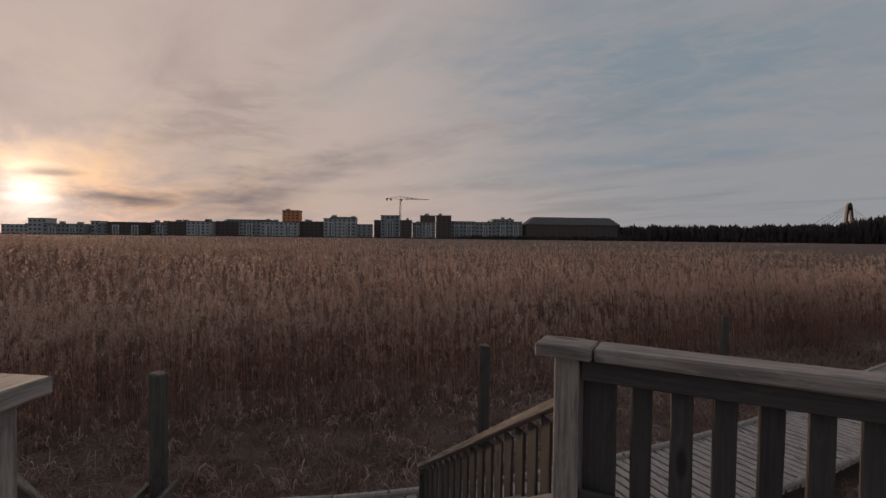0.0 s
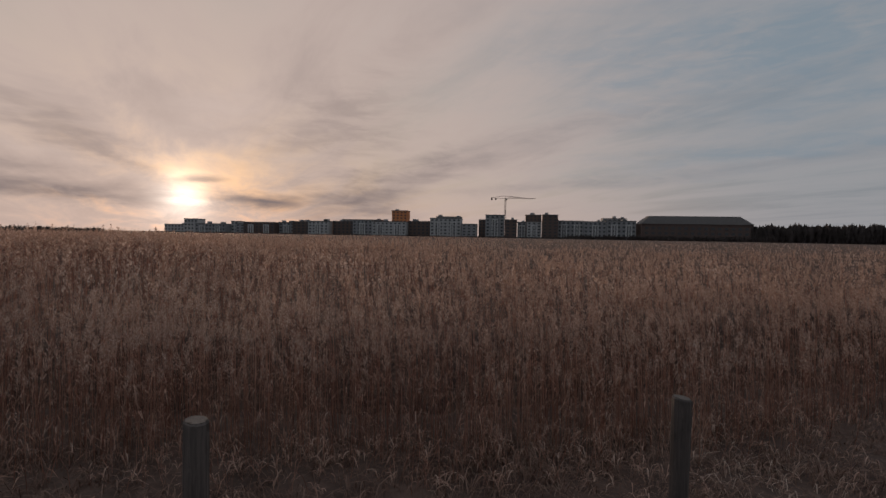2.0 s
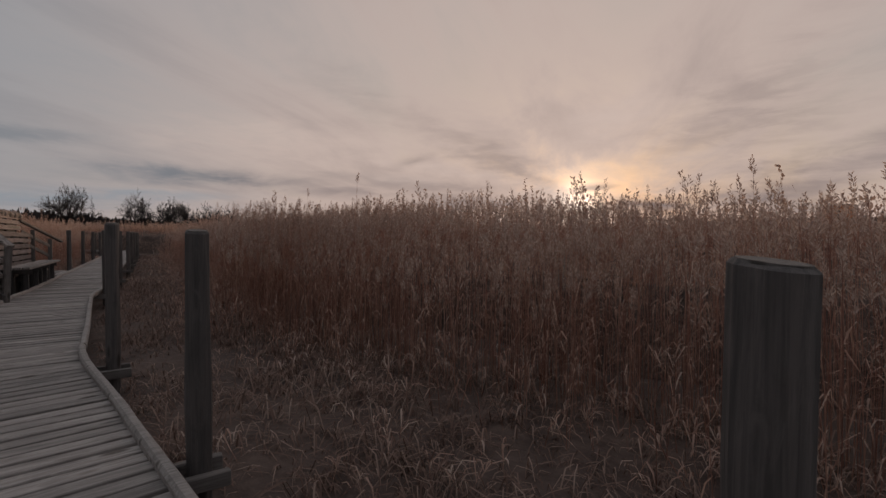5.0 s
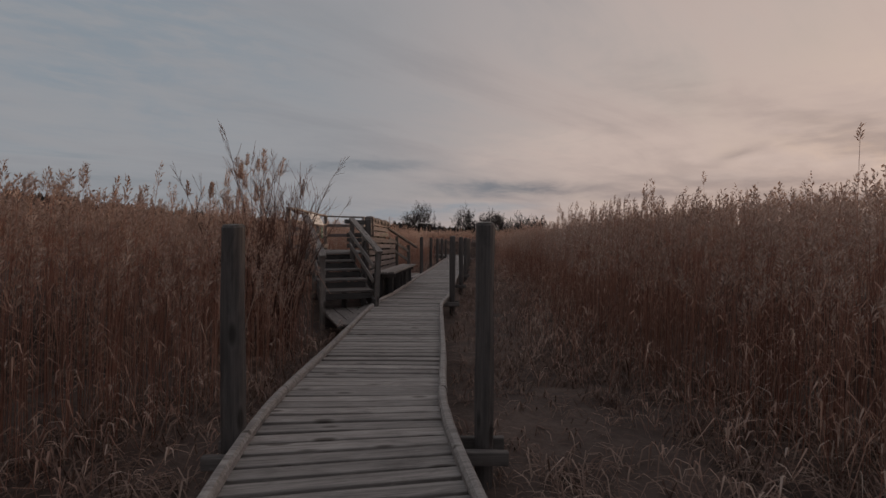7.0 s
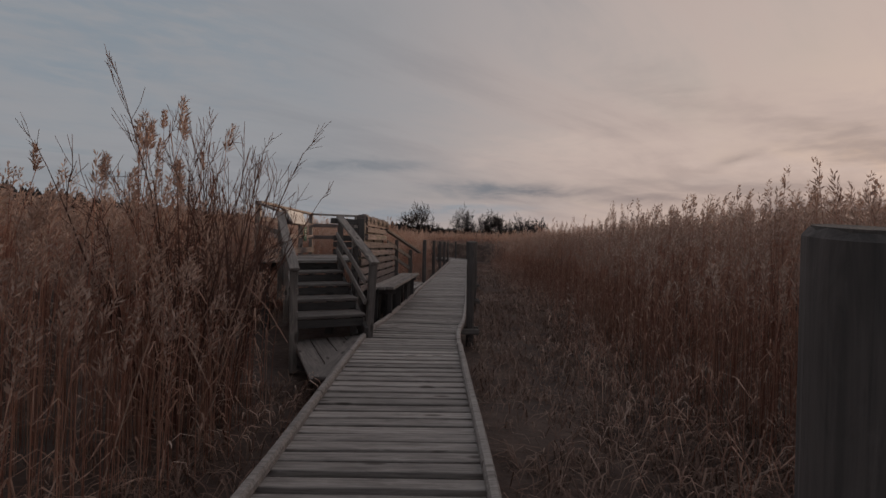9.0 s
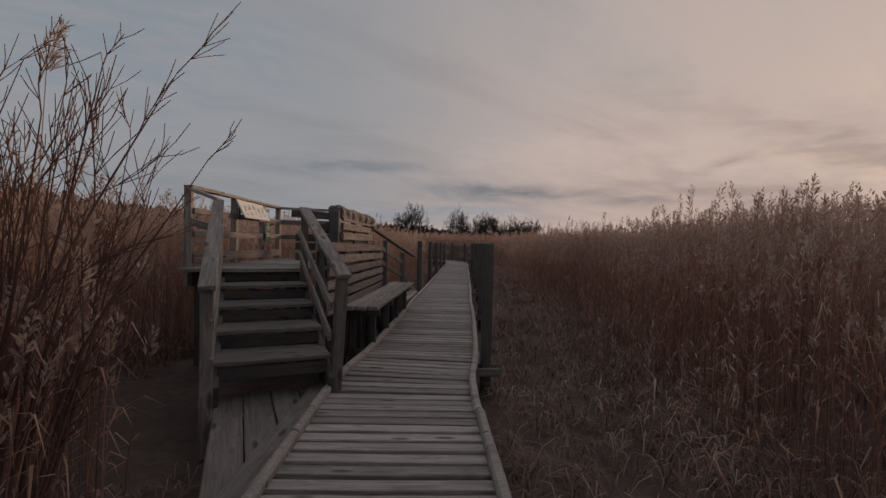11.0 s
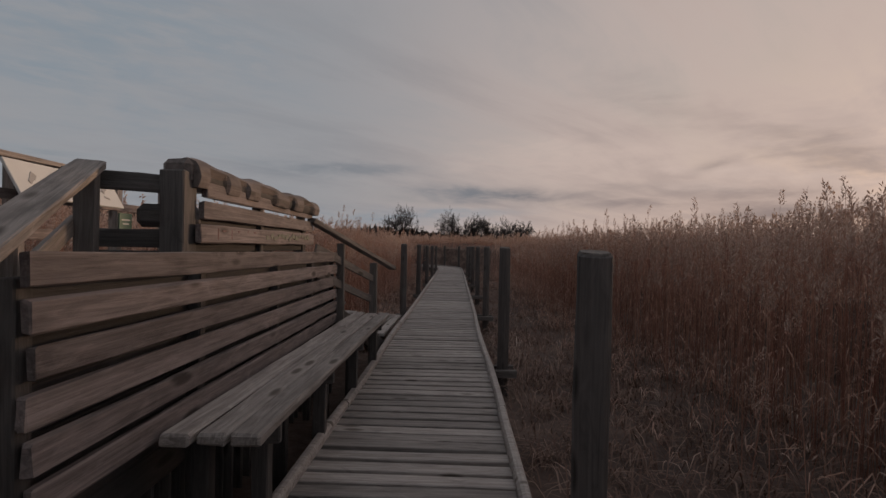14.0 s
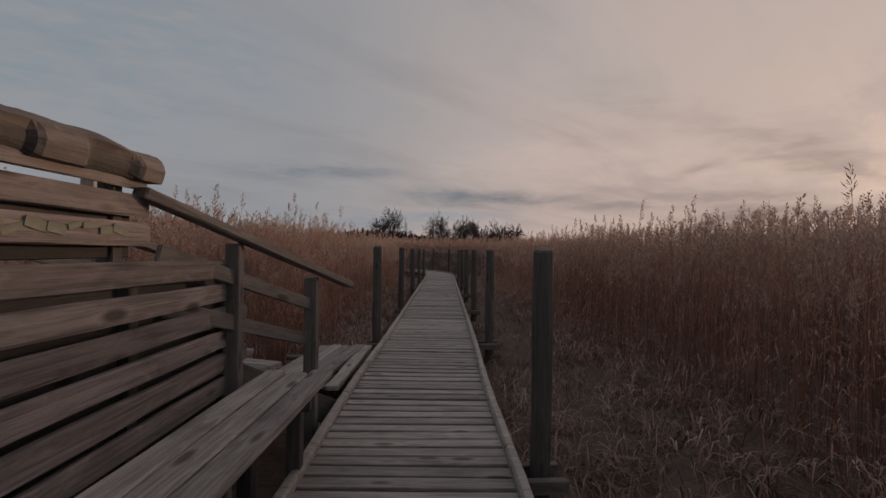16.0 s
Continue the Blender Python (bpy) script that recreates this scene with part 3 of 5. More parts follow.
# young reeds with pale curled leaves along the foot of the bed
curls = Mass()
x, y = scatter(-5, 10, -16, 30, 26)
deep = into_reeds(x, y)
off = np.abs(x - np.interp(y, [a for a, _ in CENTRE], [b for _, b in CENTRE]))
keep = (deep > -1.3) & (deep < 0.5) & (off > 1.0) & ~((x < -0.5) & (y > 3.4) & (y < 13)) & ~((x < 0.4) & (y < -6.5))
keep &= rng.uniform(0, 1, len(x)) < np.clip(0.55 + 0.35 * deep + 0.3 * wave(x, y, 2.1, 5), 0, 1)
x, y, deep = x[keep], y[keep], deep[keep]
n = len(x)
h = rng.uniform(0.12, 0.95, n) * np.clip(0.55 + 0.4 * deep, 0.25, 0.8) + 0.08
foot = np.stack([x, y, np.full(n, GROUND_Z - 0.02)], -1)
tipv = np.stack([rng.normal(0, 0.12, n), rng.normal(0, 0.12, n), h], -1)
s_ = np.array([0.0022, 0, 0])
curls.add(np.stack([foot - s_, foot + s_, foot + tipv + s_ * 0.4, foot + tipv - s_ * 0.4], 1), [(0, 1, 2, 3)], mat=0)
for leaf in range(5):
    f = rng.uniform(0.45, 1.0, n)[:, None]
    p0 = foot + tipv * f
    a = rng.normal(0.7, 1.2, n)
    out = np.stack([np.cos(a), np.sin(a), np.zeros(n)], -1)
    side = np.stack([-np.sin(a), np.cos(a), np.zeros(n)], -1)
    ln = rng.uniform(0.08, 0.24, n)[:, None]
    w = rng.uniform(0.003, 0.0075, n)[:, None]
    upv = np.array([0, 0, 1.0])
    p1 = p0 + out * ln * 0.35 + upv * ln * rng.uniform(0.25, 0.6, n)[:, None]
    p2 = p1 + out * ln * 0.40 - upv * ln * rng.uniform(-0.05, 0.2, n)[:, None]
    p3 = p2 + out * ln * 0.15 - upv * ln * rng.uniform(0.25, 0.6, n)[:, None]
    curls.add(np.stack([p0 - side * w * 0.4, p0 + side * w * 0.4, p1 + side * w, p1 - side * w, p2 + side * w * 0.9, p2 - side * w * 0.9, p3], 1), [(0, 1, 2, 3), (3, 2, 4, 5)], [(5, 4, 6)], mat=1)
tagged(new("young_reeds", curls.mesh("young_reeds", (STEM, CURL))), "short dead reeds with pale curled leaves", "reeds", kind="stuff")

# dry grass between the walk and the reeds
grass = Mass()
x, y = scatter(-8, 16, -24, 34, 44)
deep = into_reeds(x, y)
cxl = np.interp(y, [a for a, _ in CENTRE], [b for _, b in CENTRE])
off = np.abs(x - cxl)
keep = (deep < 1.0) & (off > 0.86) & (off < 7) & ~((x < 0.4) & (y < -6.5)) & ~((x < -0.6) & (x > -3.5) & (y > 4.2) & (y < 11.8))
keep &= rng.uniform(0, 1, len(x)) < 0.66 + 0.5 * np.clip(wave(x, y, 1.7, 6) + 0.5 * wave(x, y, 4.3, 2), 0, 1)
x, y = x[keep], y[keep]
lie = rng.uniform(0, 6.28, len(x))
for b in range(10):
    n = len(x)
    a = lie + rng.normal(0, 0.8, n)
    out = np.stack([np.cos(a), np.sin(a), np.zeros(n)], -1)
    side = np.stack([-np.sin(a), np.cos(a), np.zeros(n)], -1)
    ln = rng.uniform(0.08, 0.40, n)[:, None] ** 1.15 * (0.92 + 0.28 * wave(x, y, 0.9, 3)[:, None])
    p0 = np.stack([x + rng.normal(0, 0.07, n), y + rng.normal(0, 0.07, n), np.full(n, GROUND_Z - 0.02)], -1)
    upv = np.array([0, 0, 1.0])
    p1 = p0 + out * ln * 0.35 + upv * ln * rng.uniform(0.2, 0.75, n)[:, None]
    p2 = p1 + out * ln * 0.45 + upv * ln * rng.uniform(-0.2, 0.12, n)[:, None]
    p3 = p2 + out * ln * 0.35 - upv * ln * rng.uniform(0.1, 0.55, n)[:, None]
    w = rng.uniform(0.0025, 0.0065, n)[:, None]
    grass.add(np.stack([p0 - side * w, p0 + side * w, p1 + side * w, p1 - side * w, p2 + side * w * 0.8, p2 - side * w * 0.8, p3], 1), [(0, 1, 2, 3), (3, 2, 4, 5)], [(5, 4, 6)], mat=0)
tagged(new("marsh_grass", grass.mesh("marsh_grass", (GRASS,))), "matted pale dry marsh grass tufts", "grass", kind="stuff")


# ---- far shore ----
def far_block(name, x, y0, y1, top, wall_mat, storeys, label, bays=0, frames=False, depth=14.0, roof_rise=0.8, base=GROUND_Z):
    """A distant building with its storeys of windows, a roof and, on some, white balcony frames; its front looks to -x."""
    y0, y1 = min(y0, y1), max(y0, y1)
    wdt, h = y1 - y0, top - base
    house = thing(name, (x + depth / 2, (y0 + y1) / 2, base), label, "building", "buildings on the far shore")
    bm = bmesh.new()
    bmesh.ops.create_cube(bm, size=1, matrix=Matrix.Translation((x + depth / 2, (y0 + y1) / 2, base + h / 2)) @ Matrix.Diagonal((depth, wdt, h, 1)))
    part("wall", bm, wall_mat, house)
    bm = bmesh.new()
    bmesh.ops.create_cube(bm, size=1, matrix=Matrix.Translation((x + depth / 2, (y0 + y1) / 2, top + roof_rise / 2)) @ Matrix.Diagonal((depth + 0.8, wdt + 0.8, roof_rise, 1)))
    bmesh.ops.bevel(bm, geom=bm.edges[:], offset=0.2, segments=1, affect="EDGES")
    part("roof", bm, ROOFING, house)
    rp = random.Random(int(abs(y0) * 10))
    for i in range(rp.randint(0, 2) if wdt > 14 else rp.randint(0, 1)):
        bm = bmesh.new()
        yy, ww, hh = rp.uniform(y0 + 2, y1 - 2), rp.uniform(2.0, 5.0), rp.uniform(1.0, 2.4)
        bmesh.ops.create_cube(bm, size=1, matrix=Matrix.Translation((x + depth * 0.5, yy, top + roof_rise + hh / 2)) @ Matrix.Diagonal((4, ww, hh, 1)))
        part("roof_plant", bm, GREYWALL, house)
    bays = bays or max(2, int(wdt / 4.2))
    sh = h / storeys
    bw = wdt / bays
    bm = bmesh.new()
    bmesh.ops.create_cube(bm, size=1, matrix=Matrix.Diagonal((0.5, bw * 0.46, sh * 0.45, 1)))
    pane = bpy.data.meshes.new("window")
    bm.to_mesh(pane)
    bm.free()
    pane.materials.append(GLASSDARK)
    for s in range(storeys):
        for b in range(bays):
            part("window", pane, None, house, m=Matrix.Translation((x, y0 + (b + 0.5) * bw, base + (s + 0.55) * sh)))
    if frames:
        n = max(1, int(wdt / 13))
        for i in range(n):
            yc = y0 + (i + 0.5) * wdt / n
            fw, fh = min(5.5, wdt / n * 0.6), h * 0.82
            bm = bmesh.new()
            for (dy, dz, sy, sz) in ((-fw / 2, 0, 0.7, fh), (fw / 2, 0, 0.7, fh), (0, fh / 2, fw + 0.7, 0.7), (0, 0, 0.6, fh)):
                bmesh.ops.create_cube(bm, size=1, matrix=Matrix.Translation((x - 0.9, yc + dy, base + fh / 2 + dz)) @ Matrix.Diagonal((1.6, sy, sz, 1)))
            part("balcony", bm, BALCONY, house, "white concrete balcony frame")
            for s in range(1, storeys):
                bm = bmesh.new()
                bmesh.ops.create_cube(bm, size=1, matrix=Matrix.Translation((x - 0.8, yc, base + s * sh)) @ Matrix.Diagonal((1.2, fw, 0.9, 1)))
                part("balcony_rail", bm, GREYWALL, house)
    return house


PALE = "pale rendered apartment block with dark windows"
DARK = "dark brick apartment block with rows of windows"
SHORE = [  # name style: y from, y to, top, storeys
    (WHITEWALL, 409, 378, 10.5, 3, 0), (WHITEWALL, 379, 361, 17, 4, 0), (GREYWALL, 361, 322, 11.5, 3, 1), (WHITEWALL, 322, 313, 15, 4, 0),
    (GREYWALL, 313, 301, 12, 4, 0), (BROWNWALL, 300, 262, 14, 4, 1), (GREYWALL, 262, 243, 14.5, 4, 1), (BROWNWALL, 243, 222, 15.5, 5, 0), (WHITEWALL, 222, 198, 16, 5, 1),
    (BROWNWALL, 197, 172, 16.5, 5, 0), (GREYWALL, 172, 149, 18, 5, 1), (WHITEWALL, 148, 110, 16.5, 5, 1), (BROWNWALL, 110, 86, 17.5, 5, 0),
    (WHITEWALL, 85, 51, 21, 6, 1), (GREYWALL, 50, 34, 15, 5, 0), (BROWNWALL, 33, 25.5, 20, 6, 0), (GREYWALL, 25.5, 5.2, 25, 7, 1),
    (BROWNWALL, 5, -8, 20, 6, 0), (GREYWALL, -8, -17.5, 18, 5, 1), (WHITEWALL, -17.6, -33, 18.5, 6, 1), (BROWNWALL, -33.2, -49.4, 25.5, 8, 0)]
for i, (wall_mat, a, b, top, st, fr) in enumerate(SHORE):
    far_block("apartment_building", 500 - (i % 3) * 5, a - 0.3, b + 0.3, top, wall_mat, st, PALE if wall_mat is not BROWNWALL else DARK, frames=bool(fr))
for a, b, top in ((-49.8, -76, 20), (-76.4, -99, 19.5), (-99.5, -128, 20.5)):
    far_block("apartment_building", 503, a, b, top, GREYWALL, 5, PALE, frames=True)
far_block("apartment_building", 530, 197, 150, 19.5, GREYWALL, 6, "grey apartment block set back behind others")
far_block("apartment_building", 530, 84, 56, 24, GREYWALL, 7, "grey apartment block with roof plant")
far_block("apartment_building", 528, -17, -34, 27, BROWNWALL, 8, "dark brick tower block with roof plant")
far_block("apartment_building", 530, -100, -124, 24, GREYWALL, 7, "grey apartment block set back behind others")
far_block("tower_block", 520, 134, 116, 30, RUSTWALL, 9, "orange clad tower block over lower roofs")

# long hall with hipped roof
hall = thing("long_hall", (510, -183.8, GROUND_Z), "long dark brick hall with a hipped roof", "building", "buildings on the far shore")
bm = bmesh.new()
bmesh.ops.create_cube(bm, size=1, matrix=Matrix.Translation((510, -183.8, 9)) @ Matrix.Diagonal((24, 104, 18.6, 1)))
part("wall", bm, BROWNWALL, hall)
bm = bmesh.new()
pts_ = [bm.verts.new(p) for p in ((497, -236.4, 18.3), (523, -236.4, 18.3), (523, -131.2, 18.3), (497, -131.2, 18.3), (504, -226, 26.6), (516, -226, 26.6), (516, -141, 26.6), (504, -141, 26.6))]
for f in ((0, 1, 5, 4), (1, 2, 6, 5), (2, 3, 7, 6), (3, 0, 4, 7), (4, 5, 6, 7), (3, 2, 1, 0)):
    bm.faces.new([pts_[i] for i in f])
bmesh.ops.recalc_face_normals(bm, faces=bm.faces[:])
part("roof", bm, ROOFING, hall)
bm = bmesh.new()
bmesh.ops.create_cube(bm, size=1, matrix=Matrix.Diagonal((0.4, 3.2, 2.4, 1)))
pane = bpy.data.meshes.new("window")
bm.to_mesh(pane), bm.free()
pane.materials.append(GLASSDARK)
for i in range(16):
    for z in (4, 9, 14):
        part("window", pane, None, hall, m=Matrix.Translation((498, -230 + i * 6.2, z)))


def bars(bm, segments, r):
    """Square bars between pairs of points."""
    for a, b in segments:
        m = aim(a, b, (0, 0, 1) if abs((Vector(b) - Vector(a)).normalized().z) < 0.95 else (1, 0, 0))
        bmesh.ops.create_cube(bm, size=1, matrix=m @ Matrix.Diagonal(((Vector(b) - Vector(a)).length, r, r, 1)))


crane = thing("tower_crane", (540, 6, GROUND_Z), "slender dark tower crane above the roofs", "crane")
X, Y, TOP = 540, 6.0, 46.5
bm = bmesh.new()
segs = []
for dx in (-0.8, 0.8):
    for dy in (-0.8, 0.8):
        segs.append(((X + dx, Y + dy, GROUND_Z), (X + dx, Y + dy, TOP)))
for i in range(18):
    z = i * 2.6
    segs.append(((X - 0.8, Y - 0.8, z), (X - 0.8, Y + 0.8, z + 2.6)))
    segs.append(((X + 0.8, Y + 0.8, z), (X + 0.8, Y - 0.8, z + 2.6)))
bars(bm, segs, 0.28)
part("mast", bm, STEEL, crane)
bm = bmesh.new()
segs = [((X, Y - 34, TOP), (X, Y + 2, TOP)), ((X, Y - 34, TOP), (X, Y - 2, TOP + 1.6)), ((X - 1, Y - 32, TOP - 0.2), (X - 1, Y, TOP - 0.2))]
segs += [((X, Y - 2 - i * 2.6, TOP), (X, Y - 3.3 - i * 2.6, TOP + 1.5 * (1 - i / 13))) for i in range(12)]
bars(bm, segs, 0.26)
part("jib", bm, STEEL, crane)
bm = bmesh.new()
bars(bm, [((X, Y, TOP), (X, Y + 17, TOP + 0.6)), ((X, Y, TOP + 3), (X, Y + 16, TOP + 0.8)), ((X, Y, TOP + 3), (X, Y - 20, TOP + 0.8)), ((X, Y, TOP), (X, Y, TOP + 3.2))], 0.35)
part("counter_jib", bm, STEEL, crane)
for dy in (11, 15.5):
    bm = bmesh.new()
    bmesh.ops.create_cube(bm, size=1, matrix=Matrix.Translation((X, Y + dy, TOP - 0.6)) @ Matrix.Diagonal((1.5, 1.6, 2.4, 1)))
    part("counterweight", bm, STEEL, crane)
bm = bmesh.new()
bmesh.ops.create_cube(bm, size=1, matrix=Matrix.Translation((X - 1.2, Y - 1.2, TOP - 1.2)) @ Matrix.Diagonal((1.5, 1.6, 2.2, 1)))
part("cab", bm, STEEL, crane)

pylon = thing("bridge_pylon", (800, -799, GROUND_Z), "dark forked cable bridge pylon beyond the woods", "bridge")
for s in (-1, 1):
    bm = bmesh.new()
    bars(bm, [((800, -799 + s * 11, GROUND_Z), (800, -798.5 + s * 2.2, 72))], 4.0)
    part("leg", bm, STEEL, pylon)
bm = bmesh.new()
bars(bm, [((800, -801, 64), (800, -796, 64)), ((800, -798.5, 62), (800, -798.5, 75))], 4.5)
part("head", bm, STEEL, pylon)
for s in (-1, 1):
    for i in range(4):
        bm = bmesh.new()
        bars(bm, [((802, -798.5, 71 - i * 3), (810, -798.5 + s * (70 - i * 14), 30))], 0.35)
        part("cable", bm, STEEL, pylon)


def woods(name, spots, label, seed):
    """A far belt of bare trees: a mound with a ragged crest of twigs, as one mass."""
    r = np.random.default_rng(seed)
    mass = Mass()
    for (x0, y0, x1, y1, h0, h1, n) in spots:
        n *= 3
        f = np.sort(r.uniform(0, 1, n))
        x, y = x0 + (x1 - x0) * f + r.normal(0, 4, n), y0 + (y1 - y0) * f + r.normal(0, 4, n)
        h = (h0 + (h1 - h0) * f) * np.abs(1 + r.normal(0, 0.05, n) + 0.10 * np.sin(f * 41 + seed) + 0.06 * np.sin(f * 97))
        step = math.hypot(x1 - x0, y1 - y0) / n
        # trunks and crowns of upright slivers
        for j in range(14):
            a, w = r.uniform(0, 6.28, n), step * r.uniform(0.3, 1.6, n) * 3.0
            base_z = h * r.uniform(0.0, 0.55, n)
            tip = np.stack([x + np.cos(a) * w * 1.6, y + np.sin(a) * w * 1.6, np.minimum(base_z + h * r.uniform(0.25, 0.6, n), h * r.uniform(0.78, 1.0, n))], -1)
            low = np.stack([x + np.cos(a) * w * 0.5, y + np.sin(a) * w * 0.5, base_z + GROUND_Z], -1)
            b = r.uniform(0, 6.28, n)
            s = np.stack([np.cos(b), np.sin(b), 0 * b], -1) * (h * r.uniform(0.05, 0.11, n))[:, None]
            mid = low * 0.45 + tip * 0.55
            mass.add(np.stack([low, mid + s, tip, mid - s], 1), [(0, 1, 2, 3)])
    ob = new(name, mass.mesh(name, (WOODS,)))
    return tagged(ob, label, "trees", kind="stuff")


woods("far_woods", ((505, -237, 505, -388, 18, 20, 260), (505, -388, 500, -490, 20, 23, 200), (500, -490, 480, -560, 24, 36, 140), (480, -560, 380, -700, 36, 36, 120)), "dark leafless woods along the far shore", 3)
woods("shore_scrub", ((478, -60, 478, -240, 5.5, 7, 200), (478, 420, 478, -60, 2.6, 3.4, 420)), "low dark scrub below the buildings", 5)
woods("northern_hedge", ((-62, 206, -18, 206, 6.0, 9.0, 90), (-18, 206, 12, 207, 8.6, 6.4, 90), (12, 207, 70, 207, 7.0, 4.4, 110), (70, 207, 190, 190, 4.2, 4.0, 140)), "dark leafless hedge beyond the marsh", 7)
woods("western_woods", ((-60, 208, -120, 215, 9, 14, 90), (-120, 215, -150, 150, 14, 17, 120), (-150, 150, -170, 40, 17, 16, 140)), "leafless woods behind the reeds", 9)


# ---- bare trees and shrub ----
def tube(mass, p, q, r0, r1, sides=4, mat=0):
    p, q = np.array(p, float), np.array(q, float)
    d = unit(q - p)
    s = unit(np.cross(d, np.array([0.31, 0.87, 0.38])))
    t = np.cross(d, s)
    ring = [(math.cos(6.2832 * j / sides), math.sin(6.2832 * j / sides)) for j in range(sides)]
    co = np.array([p + (s * c + t * e) * r0 for c, e in ring] + [q + (s * c + t * e) * r1 for c, e in ring])[None]
    mass.add(co, [(j, (j + 1) % sides, sides + (j + 1) % sides, sides + j) for j in range(sides)], mat=mat)


def branch(mass, r, p, d, length, rad, depth, spread, up_pull, pieces=3, thin=0.0):
    """A limb in bent pieces with forks; the last order ends in fine twigs."""
    for i in range(pieces):
        d = unit(d + r.normal(0, 0.13, 3) + np.array([0, 0, up_pull]))
        q = p + d * length / pieces
        r1 = rad * (1 - 0.28 * (i + 1) / pieces * 1.6)
        tube(mass, p, q, max(rad * (1 - 0.45 * i / pieces), thin), max(r1, rad * 0.35, thin * 0.8), 5 if depth > 2 else 3)
        if depth > 0:
            for _ in range(r.integers(1, 3) + (1 if depth == 1 else 0)):
                nd = unit(d + r.normal(0, spread, 3))
                branch(mass, r, q, nd, length * r.uniform(0.5, 0.78), rad * 0.55, depth - 1, spread, up_pull, 2 if depth < 3 else 3, thin)
        p = q


def bare_tree(x, y, height, width, seed, label):
    r = np.random.default_rng(seed)
    tree = thing("bare_tree", (x, y, GROUND_Z), label, "tree", "bare trees beyond the marsh")
    stem = Mass()
    trunk_h = height * 0.22
    tube(stem, (x, y, GROUND_Z), (x + 0.2, y, GROUND_Z + trunk_h), height * 0.028, height * 0.022, 7)
    part("trunk", stem.mesh("trunk", (FARTWIG,)), None, tree)
    crown = Mass()
    n = 5
    for i in range(n):
        a = 6.28 * i / n + r.uniform(-0.4, 0.4)
        out = width / height * r.uniform(0.5, 1.15)
        branch(crown, r, np.array([x + 0.2, y, GROUND_Z + trunk_h * r.uniform(0.75, 1.0)]), unit(np.array([math.cos(a) * out, math.sin(a) * out, 1.0])), height * 0.40, height * 0.017, 4, 0.55, 0.04, 3, 0.047)
    me = crown.mesh("crown", (FARTWIG,))
    co = np.empty(len(me.vertices) * 3, np.float32)
    me.vertices.foreach_get("co", co)
    co = co.reshape(-1, 3)
    top = np.percentile(co[:, 2], 99.5) - GROUND_Z
    co[:, 2] = GROUND_Z + (co[:, 2] - GROUND_Z) * height / top
    sx = np.percentile(np.abs(co[:, 0] - x), 98)
    co[:, 0] = x + (co[:, 0] - x) * width / 2 / sx
    me.vertices.foreach_set("co", co.ravel())
    part("crown", me, None, tree)


bare_tree(-9.5, 198, 16.8, 14.5, 21, "round bare tree standing alone beyond the marsh")
for i, (tx, th, tw) in enumerate(((9.8, 15.8, 10.5), (20.0, 14.2, 11.5), (27.5, 13.4, 9.5), (34.5, 13.0, 9.5), (42, 12.2, 9))):
    bare_tree(tx, 200 + (i % 3) * 3, th, tw, 40 + i, "tall bare tree in a row beyond the marsh")

shrub = thing("bare_shrub", (-2.15, 2.78, GROUND_Z), "leafless many-stemmed shrub rising out of the reeds", "shrub")
rs = np.random.default_rng(77)
for i in range(38):
    a = rs.uniform(0, 6.28)
    out = rs.uniform(0.05, 0.42)
    mass = Mass()
    p = np.array([-2.15 + math.cos(a) * 0.28, 2.78 + math.sin(a) * 0.28, GROUND_Z - 0.02])
    d_ = unit(np.array([math.cos(a) * out, math.sin(a) * out, 1.0]))
    if i % 4 == 0:
        d_ = unit(np.array([rs.uniform(0.0, 0.12), rs.uniform(-0.05, 0.12), 1.0]))
    pieces = 7
    length = rs.uniform(1.6, 2.5) + (0.6 if i % 4 == 0 else 0.0)
    rad = rs.uniform(0.012, 0.019)
    for j in range(pieces):
        d_ = unit(d_ + rs.normal(0, 0.075, 3) + np.array([0, 0, 0.03]))
        q = p + d_ * length / pieces
        tube(mass, p, q, rad * (1 - 0.85 * j / pieces), rad * (1 - 0.85 * (j + 1) / pieces), 5)
        if j > 1:
            for _ in range(1):
                nd = unit(d_ + rs.normal(0, 0.42, 3) + np.array([0, 0, 0.25]))
                branch(mass, rs, q, nd, rs.uniform(0.25, 0.75) * (1 - 0.08 * j), rad * 0.45 * (1 - 0.08 * j), 1, 0.32, 0.12, 3, 0.0026)
        p = q
    part("stem", mass.mesh("stem", (TWIG,)), None, shrub)

tall = Mass()
n = 34
tx, ty = np.concatenate([rng.normal(-2.55, 0.3, 22), rng.normal(-3.9, 0.5, 12)]), np.concatenate([rng.normal(2.6, 0.5, 22), rng.normal(1.6, 0.6, 12)])
ok = tx < -1.75
plant_reeds(tall, tx[ok], ty[ok], (rng.uniform(1.75, 2.45, n) - np.where(np.arange(n) < 22, 0, 0.4))[ok], np.full(ok.sum(), 0.005), 120, 2, 0.0052, plume_len=0.33)
